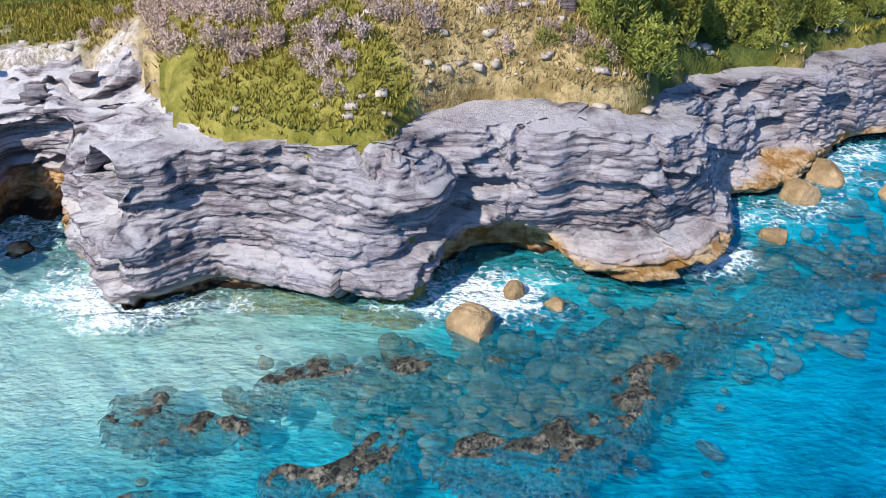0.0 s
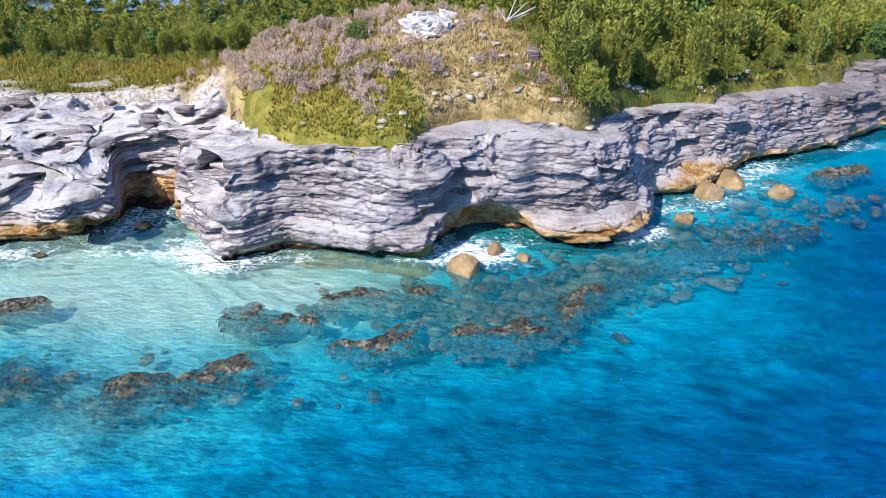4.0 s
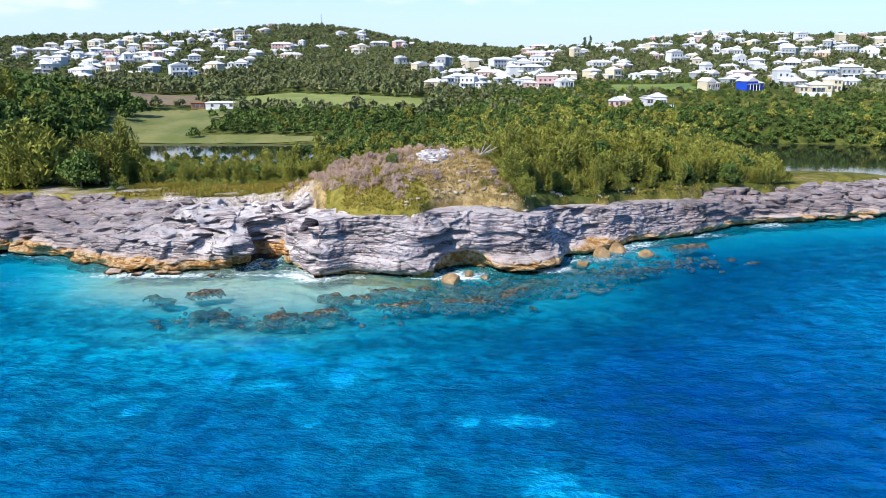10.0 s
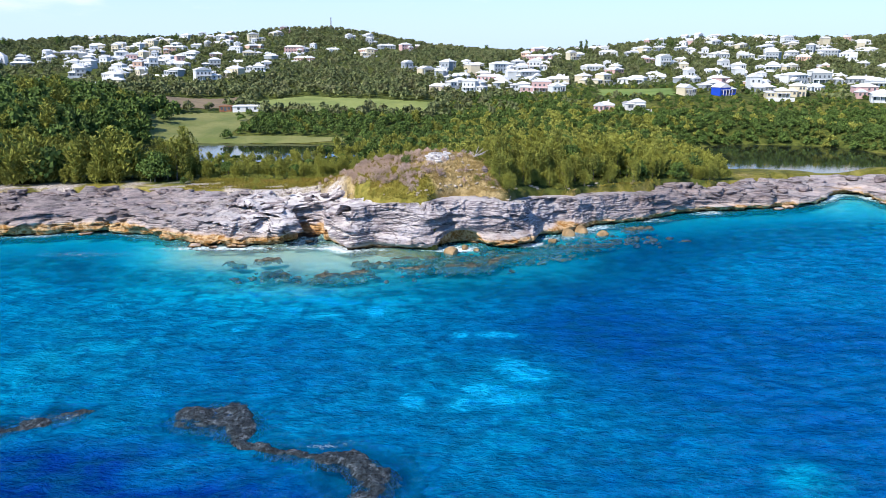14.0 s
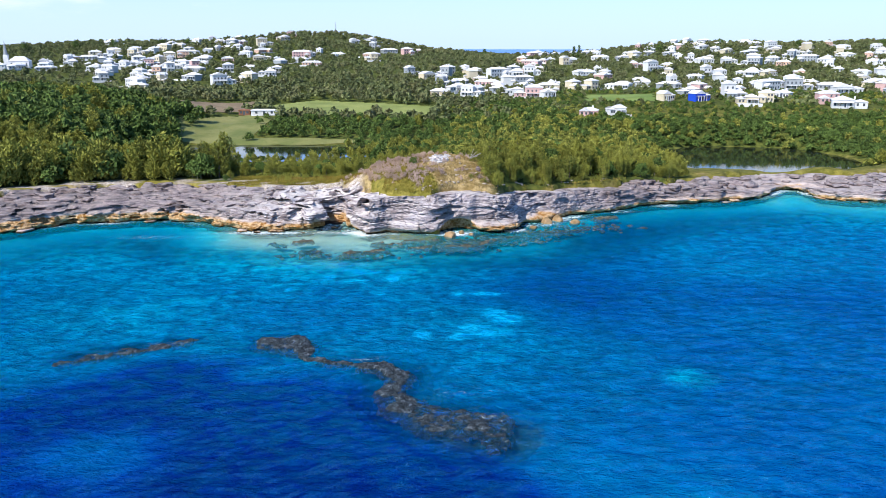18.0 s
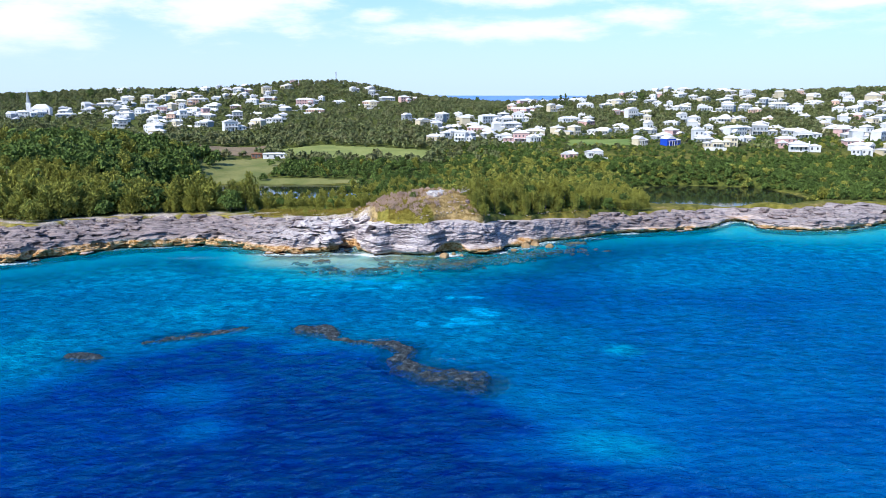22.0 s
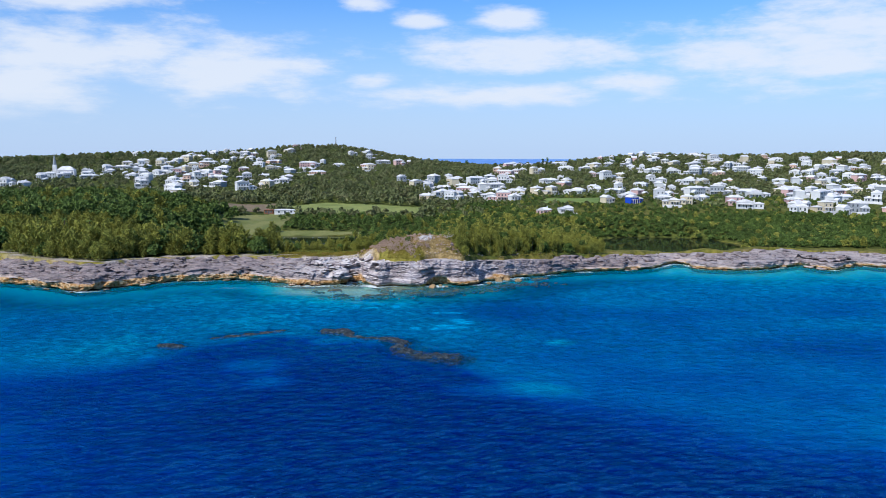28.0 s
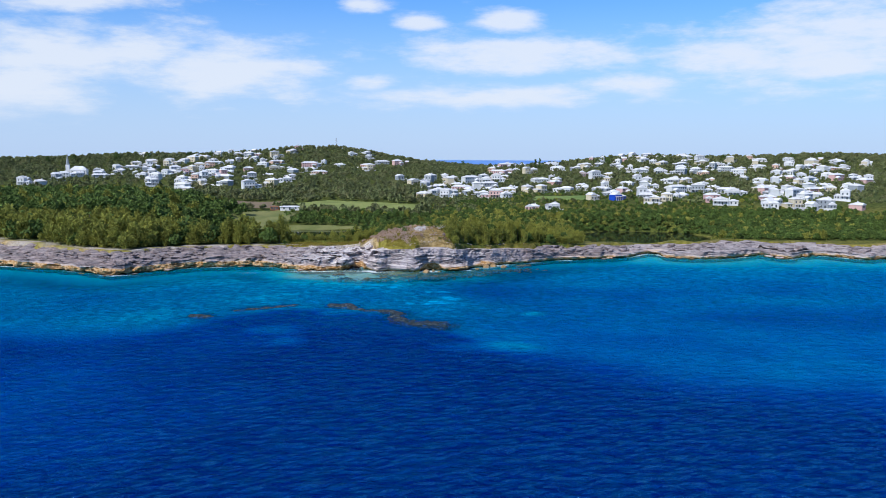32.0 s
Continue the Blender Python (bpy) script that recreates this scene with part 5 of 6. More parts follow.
def build_houses():
    proto = {}
    rng = np.random.RandomState(21)
    rows = [list(r) for r in HOUSE_ROWS]
    taken = [h for r in rows for h in r]
    for r in rows:
        extra = []
        for x, y, w in r + r:
            p = (x + rng.uniform(-20, 20), y + rng.uniform(14, 34), rng.uniform(9, 15))
            if y > 250 and all(math.hypot(p[0] - q[0], p[1] - q[1]) > 14 for q in taken) and rng.rand() < (0.8 if x > 0 else 0.5):
                extra.append(p)
                taken.append(p)
        r += extra
    for row in rows:
        for x, y, w in row:
            w = min(max(w * 0.92, 8.5), 20)
            q = (min((9, 12, 15, 19), key=lambda v: abs(v - w)), 2 if rng.rand() < 0.38 else 1, int(rng.choice([0, 0, 0, 0, 0, 0, 1, 1, 2, 2, 3, 4])), int(rng.randint(4)))
            if (x, y) == (176, 277):
                q = (12, 1, 5, 3)
            if y < 236 and x < 130:
                q = (9, 1, 4 if x < 110 else 0, 0 if x < 110 else 2)
            z = float(ground_height(np.array([x]), np.array([y]))[0]) + 0.3
            m = pose(x, y, z, 0, 0, rng.uniform(-42, 42) + (90 if rng.rand() < 0.14 else 0)) @ Matrix.Diagonal((1, 1, rng.uniform(0.9, 1.15), 1))
            if q not in proto:
                ob = house(*q)
                proto[q] = ob
            else:
                ob = copy_thing(proto[q], Matrix())
            ob.matrix_basis = m
            tagged(ob, "%s-walled %s house with a white roof" % (PAINT_WORD[q[2]], "two-storey" if q[1] == 2 else "low"), "house", "hillside houses")


build_houses()

# ---- fields, shed, church, mast ----
def drape(name, poly, mat, label, lift=0.25, step=3.0):
    xs = np.arange(min(p[0] for p in poly), max(p[0] for p in poly) + step, step)
    ys = np.arange(min(p[1] for p in poly), max(p[1] for p in poly) + step, step)
    gx, gy = np.meshgrid(xs, ys, indexing="ij")
    z = ground_height(gx, gy) + lift
    ok = inside(gx, gy, poly)
    f = grid_faces(len(xs), len(ys))
    f = f[ok.ravel()[f].all(1)]
    me = mesh_of(name, np.stack([gx, gy, z], -1).reshape(-1, 3), f, mat)
    return tagged(new(name, me), label, "field", kind="structure")


drape("field_green", GREEN_FIELD, mat_mottle("crop_green", (0.43, 0.47, 0.24), (0.53, 0.55, 0.30), 0.06, 0.6), "smooth bright green grass field below the hill")
drape("field_brown", BROWN_FIELD, mat_mottle("tilled", (0.44, 0.38, 0.30), (0.54, 0.47, 0.36), 0.08, 0.8), "brown ploughed field beside the shed")
drape("meadow", MEADOW, mat_mottle("meadow_grass", (0.38, 0.41, 0.21), (0.50, 0.49, 0.29), 0.05, 0.5), "rough green meadow beside the pond")
drape("lawn", LAWN, mat_mottle("lawn_grass", (0.38, 0.46, 0.21), (0.48, 0.53, 0.26), 0.05, 0.5), "mown green lawn in front of the houses")
drape("field_hilltop", HILL_FIELD, mat_mottle("hill_grass", (0.28, 0.40, 0.16), (0.36, 0.46, 0.20), 0.05, 0.5), "green field on the wooded western rise", 0.4)


def gz(x, y):
    return float(ground_height(np.array([float(x)]), np.array([float(y)]))[0])


def shed(x, y, w, dp, h, turn, wallmat, roofmat, label):
    e = new("shed")
    e.matrix_basis = pose(x, y, gz(x, y) + 0.2, 0, 0, turn)
    bm = bmesh.new()
    box(bm, -w / 2, w / 2, -dp / 2, dp / 2, -1.0, h)
    part("wall", bm, wallmat, e)
    bm = bmesh.new()
    hip(bm, -w / 2, w / 2, -dp / 2, dp / 2, h, 0.9, 0.4)
    part("roof", bm, roofmat, e)
    for i in range(3):
        bm = bmesh.new()
        cx = (i - 1) * w / 3.4
        box(bm, cx - 0.7, cx + 0.7, -dp / 2 - 0.06, -dp / 2 + 0.1, 0.0 if i == 1 else 0.8, 2.2)
        part("door" if i == 1 else "window", bm, GLASS, e)
    return tagged(e, label, "shed")


TIMBER = mat_mottle("weathered_boards", (0.45, 0.30, 0.22), (0.55, 0.40, 0.30), 0.4, 3.0)
shed(-95, 278, 16, 6, 2.6, 8, WHITE, WHITE, "long low white farm shed beside the brown field")
shed(-108, 281, 7, 5, 2.6, 0, TIMBER, TIMBER, "small brown timber shed beside the white one")


def church(x, y):
    e = new("church")
    e.matrix_basis = pose(x, y, gz(x, y), 0, 0, 12)
    bm = bmesh.new()
    box(bm, -9, 9, -5, 5, -2, 6)
    part("nave_wall", bm, WHITE, e)
    bm = bmesh.new()
    hip(bm, -9, 9, -5, 5, 6, 4.5, 0.3)
    part("roof", bm, WHITE, e, "white gabled roof")
    bm = bmesh.new()
    box(bm, -14, -10, -2, 2, -2, 12)
    part("tower", bm, WHITE, e)
    bm = bmesh.new()
    bmesh.ops.create_cone(bm, cap_ends=True, segments=8, radius1=2.0, radius2=0.1, depth=13, matrix=Matrix.Translation((-12, 0, 18.4)))
    part("spire", bm, PAINTS[2], e, "slender pale grey spire")
    for i in range(4):
        bm = bmesh.new()
        box(bm, -7 + i * 4.4, -5.8 + i * 4.4, -5.08, -4.9, 1.5, 4.5)
        part("window", bm, GLASS, e)
    return tagged(e, "white church with a slender spire among trees", "church")


church(-392, 545)


def mast(x, y, h):
    e = new("radio_mast")
    e.matrix_basis = pose(x, y, gz(x, y) - 0.5)
    steel = mat_mottle("mast_steel", (0.45, 0.42, 0.42), (0.55, 0.52, 0.52), 0.5, 3.0, 0.5)
    for i in range(3):
        bm = bmesh.new()
        a = i * math.tau / 3
        bmesh.ops.create_cone(bm, cap_ends=True, segments=6, radius1=0.22, radius2=0.12, depth=h, matrix=Matrix.Translation((0.7 * math.cos(a), 0.7 * math.sin(a), h / 2)))
        part("leg", bm, steel, e)
    for i in range(8):
        bm = bmesh.new()
        box(bm, -0.8, 0.8, -0.8, 0.8, i * h / 8 + 1.0, i * h / 8 + 1.15)
        part("brace", bm, steel, e)
    return tagged(e, "thin steel lattice radio mast on the hilltop", "mast")


mast(-131, 830, 17)

# ---- reefs and boulders in the water ----
def mat_reef(name, low, mid, high):
    m = Mat(name, 0.8, spec=0.25)
    f = m.noise(2.6, 7, 0.75)
    c = m.mix(m.ramp(m.noise(0.55, 6, 0.7), 0.4, 0.6), lin(low), lin(mid))
    c = m.mix(m.ramp(m.noise(0.9, 5, 0.7), 0.5, 0.62), c, lin(high))
    m.color(m.mix(m.ramp(f, 0.40, 0.56), lin((0.08, 0.09, 0.09)), c)).bump(f, 0.4, 1.0)
    return m.m


REEF = mat_reef("reef_rock", (0.17, 0.20, 0.22), (0.25, 0.29, 0.31), (0.42, 0.45, 0.47))
SLAB = mat_reef("tan_reef_rock", (0.30, 0.29, 0.23), (0.46, 0.43, 0.35), (0.60, 0.56, 0.47))


def reef(pts, wid, top, label, seed, cell=0.35):
    """A low rock bank along a bent line, broken at its rim, mostly awash."""
    pts, wid = np.array(pts, float), np.array(wid, float) * 1.12
    pad = wid.max() + 2.5
    xs = np.arange(pts[:, 0].min() - pad, pts[:, 0].max() + pad, cell)
    ys = np.arange(pts[:, 1].min() - pad, pts[:, 1].max() + pad, cell)
    gx, gy = np.meshgrid(xs, ys, indexing="ij")
    wx, wy = gx + 1.1 * fbm(gx / 3, gy / 3, seed, 3), gy + 1.1 * fbm(gx / 3 + 50, gy / 3, seed, 3)
    best = np.full(gx.shape, 1e9)
    for i in range(max(1, len(pts) - 1)):
        a, b = pts[i], pts[min(i + 1, len(pts) - 1)]
        ab = b - a
        t = np.clip(((wx - a[0]) * ab[0] + (wy - a[1]) * ab[1]) / max(ab @ ab, 1e-6), 0, 1)
        w = wid[i] + (wid[min(i + 1, len(pts) - 1)] - wid[i]) * t
        best = np.minimum(best, np.hypot(wx - a[0] - t * ab[0], wy - a[1] - t * ab[1]) / w)
    z = top - 1.4 * sstep(0.6, 1.7, best) + 0.6 * fbm(gx / 0.9, gy / 0.9, seed + 3, 4, 0.7) + 0.3 * np.floor(2 * fbm(gx / 2.4, gy / 2.4, seed + 6, 2)) / 2
    f = grid_faces(len(xs), len(ys))
    f = f[(z.ravel()[f] > -1.0).all(1) & (best.ravel()[f] < 1.5).all(1)]
    used, inv = np.unique(f, return_inverse=True)
    v = np.stack([gx, gy, z], -1).reshape(-1, 3)[used]
    me = mesh_of("reef", v, inv.reshape(f.shape), REEF if pts[0, 1] < -60 else SLAB, smooth=False)
    return tagged(new("reef", me), label, "reef", "shore reefs")


def build_reefs():
    awash = "brown weathered reef rock just awash in turquoise water"
    reef([(4.2, -9.6), (6.2, -11.0)], [1.7, 1.5], 0.05, awash, 1)
    reef([(8.0, -10.8), (10.4, -11.2)], [1.1, 0.9], 0.0, awash, 2)
    reef([(12.4, -14.6), (15.0, -15.4), (17.6, -14.6), (19.2, -11.2)], [0.8, 1.3, 1.5, 0.7], 0.05, "curved brown reef bank awash off the headland", 3)
    reef([(2.2, -19.2), (6.2, -16.8)], [1.3, 1.5], 0.2, "long flat-topped tan reef slab above the water", 4)
    reef([(-2.4, -19.8), (0.2, -19.2)], [1.7, 1.2], 0.15, "long flat-topped tan reef slab above the water", 5)
    reef([(-4, -22), (1, -22), (4.5, -20)], [1.6, 1.4, 1.0], -0.6, "dark submerged reef rock beside the tan slabs", 6)
    reef([(-15, -18.4), (-12.6, -17.6), (-10.5, -19)], [1.2, 1.5, 1.2], -0.15, awash, 7)
    reef([(-18.2, -8.6), (-15.0, -7.8)], [1.0, 1.3], 0.25, "flat grey rock slab standing above shallow water", 8)
    reef([(23.5, -13.6), (27.5, -14.0), (30.5, -11.0), (34, -7.5), (39, -4.0)], [1.4, 2.2, 1.7, 1.4, 1.3], -0.02, "long dark reef running off the headland", 9)
    reef([(39, -4.0), (46, 1.2), (54, 4.0), (62, 8)], [1.3, 1.5, 1.3, 0.9], -0.15, "dark submerged reef along the shore", 10)
    reef([(12.5, -6.3), (15.6, -6.0)], [1.2, 0.9], 0.1, "brown rock breaking the surf below the cliff", 11)
    reef([(20.2, -5.8), (22.0, -5.2)], [0.9, 0.8], 0.1, "brown rock breaking the surf below the cliff", 12)
    reef([(25.0, -4.8), (27.0, -4.6)], [0.9, 0.6], 0.0, "brown rock breaking the surf below the cliff", 13)
    reef([(10.5, -8.2), (12.0, -8.6)], [0.9, 0.9], -0.2, awash, 14)
    reef([(17.8, -8.6), (20, -8.2)], [0.9, 1.0], -0.3, awash, 15)
    reef([(30, -3), (34, -1)], [1.2, 1.0], -0.45, awash, 16)
    reef([(70, 22.5), (75, 25)], [1.6, 1.2], 0.2, "flat brown rock slab in the surf by the shore", 17)
    reef([(-25, -10), (-22, -12)], [1.2, 1.4], -0.3, awash, 18)
    reef([(-9, -84.2), (-4.5, -83.6), (-2.2, -86), (0, -91), (5, -93), (10, -94.4)], [2.2, 3.2, 2.2, 0.9, 0.7, 0.8], 0.3, "long winding grey-brown reef breaking the open water", 19, 0.32)
    reef([(10, -94.4), (14, -95), (17, -98), (15.2, -103.5), (17.5, -109)], [1.0, 1.8, 1.9, 1.8, 2.6], 0.3, "long winding grey-brown reef breaking the open water", 20, 0.32)
    reef([(17.5, -109), (23, -113.5), (30, -114.5), (32, -119)], [2.6, 3.4, 3.0, 1.2], 0.05, "broad grey-brown reef at the bank's seaward end", 21, 0.32)
    reef([(30, -117), (31, -122)], [1.4, 0.9], -0.3, "small submerged rock off the winding reef", 22, 0.32)
    reef([(-42, -94), (-36, -90), (-30, -87), (-22, -83)], [1.0, 1.4, 1.6, 0.8], 0.05, "narrow reef ridge breaking the open water", 23, 0.32)
    reef([(-54, -103), (-48, -104)], [2.2, 1.6], 0.1, "small flat reef breaking the open water", 24, 0.45)


build_reefs()


def bed_stones():
    """Worn stones lying on the shallows below the cliff, under clear water."""
    mat = mat_mottle("sea_stone", (0.22, 0.23, 0.17), (0.60, 0.57, 0.43), 0.5, 3.0, 0.8, 0.3)
    rng = np.random.RandomState(52)
    bm = bmesh.new()
    bmesh.ops.create_icosphere(bm, subdivisions=2, radius=1.0)
    base = np.array([v.co[:] for v in bm.verts])
    tri = np.array([[v.index for v in f.verts] for f in bm.faces])
    bm.free()
    V, F = [], []
    for cx, cy, rx, ry, count in [(26, -8, 7, 4, 260), (33, -4, 7, 3, 170), (42, 1, 8, 3.5, 170), (20, -6, 5, 3, 90), (14, -6.5, 4, 2, 40), (54, 8, 9, 4, 120), (27, -12, 4, 2, 80), (66, 16, 10, 4, 90), (2, -19, 8, 3, 40), (-14, -19, 7, 3, 40)]:
        for i in range(count):
            x, y = cx + rng.randn() * rx * 0.6, cy + rng.randn() * ry * 0.6
            s = 0.25 + 0.75 * rng.rand() ** 2.2
            q = base * (1 + 0.35 * fbm(base[:, 0] * 1.3 + len(V) * 2.7, base[:, 1] * 1.3, base[:, 2] * 1.3, 2))[:, None]
            q = q * s * np.array([rng.uniform(0.9, 1.5), rng.uniform(0.7, 1.1), 0.5])
            a = rng.rand() * math.tau
            c, sn = math.cos(a), math.sin(a)
            V.append(np.stack([q[:, 0] * c - q[:, 1] * sn + x, q[:, 0] * sn + q[:, 1] * c + y, q[:, 2] - rng.uniform(0.75, 1.7)], 1))
            F.append(tri + (len(V) - 1) * len(base))
    me = mesh_of("sea_stones", np.concatenate(V), np.concatenate(F), mat)
    tagged(new("sea_stones", me), "worn brown stones on the bed of the clear shallows", "stones", kind="stuff")


bed_stones()


def boulder(x, y, r, h, seed, label, z=0.0, mat=None):
    rng = np.random.RandomState(seed)
    bm = bmesh.new()
    bmesh.ops.create_icosphere(bm, subdivisions=4, radius=1.0)
    for v in bm.verts:
        p = v.co
        n = float(fbm(p.x * 1.1 + seed, p.y * 1.1, p.z * 1.1, 4, 0.55))
        k = 1 + 0.34 * n
        q = p * k
        # a few flat breaks
        for j in range(5):
            a = Vector((math.sin(seed * 3 + j * 2.1), math.cos(seed + j * 1.7), 0.35 * math.sin(j * 2.9 + seed))).normalized()
            over = q.dot(a) - 0.78
            if over > 0:
                q = q - a * over * 0.8
        v.co = Vector((q.x * r, q.y * r * 0.85, q.z * h))
    me = bpy.data.meshes.new("boulder")
    bm.to_mesh(me)
    bm.free()
    me.materials.append(mat or TAN)
    attach(me, "band", np.full(len(me.vertices), 0.3))
    ob = new("boulder", me)
    ob.matrix_basis = pose(x, y, z, 0, 0, rng.uniform(0, 360))
    return tagged(ob, label, "boulder", "fallen boulders")


TAN = mat_mottle("tan_boulder", (0.46, 0.37, 0.25), (0.68, 0.56, 0.41), 0.5, 2.4, 0.85, 0.3)
boulder(24.0, -1.9, 1.75, 1.5, 1, "rounded tan boulder in the surf below the hollow")
boulder(53.2, 15.9, 1.7, 1.7, 2, "rounded tan boulder in the surf by the headland")
boulder(61.9, 16.3, 1.6, 1.1, 3, "flat-topped tan boulder standing in the sea")
boulder(48.6, 9.4, 1.2, 0.8, 4, "small brown boulder awash beside the headland")
boulder(57.0, 20.0, 2.0, 1.4, 5, "tan boulder lying against the cliff foot")
boulder(30.0, 0.4, 0.8, 0.5, 6, "small dark boulder awash below the cliff")
boulder(27.2, 1.8, 0.9, 1.0, 7, "grey boulder in the white surf")
boulder(32.2, 19.3, 0.9, 1.1, 8, "dark grey rock standing on the dry hillside", gz(32.2, 19.3) + 0.3, ROCK)


def outcrop():
    """Pale broken slabs near the hilltop."""
    rng = np.random.RandomState(4)
    for i in range(16):
        bm = bmesh.new()
        box(bm, -0.5, 0.5, -0.5, 0.5, -0.5, 0.5)
        bmesh.ops.subdivide_edges(bm, edges=bm.edges[:], cuts=3, use_grid_fill=True)
        s = Vector((rng.uniform(1.1, 2.6), rng.uniform(0.9, 1.8), rng.uniform(0.35, 0.7)))
        for v in bm.verts:
            q = v.co
            v.co = Vector((q.x * s.x, q.y * s.y, q.z * s.z)) + Vector((0.2 * float(vnoise(q.x * 2 + i, q.y * 2, q.z * 2)), 0.2 * float(vnoise(q.x * 2, q.y * 2 + i * 3, q.z * 2)), 0.12 * float(vnoise(q.x * 3, q.y * 3, i))))
        me = bpy.data.meshes.new("rock_slab")
        bm.to_mesh(me)
        bm.free()
        me.materials.append(PALE)
        ob = new("rock_slab", me)
        x, y = 20.6 + rng.uniform(-2.6, 2.2), 23.0 + rng.uniform(-3.0, 3.0)
        ob.matrix_basis = pose(x, y, gz(x, y) + 0.12, rng.uniform(-8, 20), rng.uniform(-12, 12), rng.uniform(0, 360))
        tagged(ob, "bleached white limestone slab on the hilltop", "rock", "hilltop outcrop slabs")


PALE = mat_mottle("bleached_stone", (0.62, 0.59, 0.57), (0.84, 0.81, 0.79), 0.9, 4.0, 0.9, 0.15)
outcrop()


def dead_tree():
    rng = np.random.RandomState(9)
    e = new("dead_tree")
    e.matrix_basis = pose(29.8, 26.6, gz(29.8, 26.6) + 0.2)
    grey = mat_mottle("dead_wood", (0.62, 0.58, 0.56), (0.74, 0.70, 0.68), 1.0, 6.0)
    for i, (dx, dy, dz, r) in enumerate([(3.4, 0.6, 1.6, 0.2), (2.2, -0.8, 2.4, 0.12), (1.2, 0.9, 2.8, 0.1), (-1.4, 0.3, 1.8, 0.1), (2.8, 1.4, 0.7, 0.09)]):
        bm = bmesh.new()
        d = Vector((dx, dy, dz))
        bmesh.ops.create_cone(bm, cap_ends=True, segments=7, radius1=r, radius2=r * 0.3, depth=d.length, matrix=Matrix.Translation(d / 2) @ d.to_track_quat("Z", "Y").to_matrix().to_4x4())
        part("limb", bm, grey, e)
    return tagged(e, "bare bleached dead tree leaning by the grove", "dead tree")


dead_tree()


# ---- grass and scrub ----
def tufts(name, spots, mat, size, blades, label):
    rng = np.random.RandomState(8)
    p = np.repeat(np.array(spots), blades, 0)
    n = len(p)
    a = rng.rand(n) * math.tau
    lean = 0.15 + 0.75 * rng.rand(n)
    d = np.stack([np.cos(a) * lean, np.sin(a) * lean, np.ones(n)], 1)
    d /= np.linalg.norm(d, axis=1)[:, None]
    s = np.stack([-np.sin(a), np.cos(a), 0 * a], 1)
    L = size * (0.5 + rng.rand(n))[:, None]
    o = p + np.stack([np.cos(a), np.sin(a), 0 * a], 1) * 0.12
    w = size * 0.16
    v = np.stack([o - s * w, o + s * w, o + d * L + s * w * 0.3, o + d * L - s * w * 0.3], 1)
    me = mesh_of(name, v.reshape(-1, 3), np.arange(4 * n).reshape(n, 4), mat, smooth=False)
    return tagged(new(name, me), label, "grass", kind="stuff")


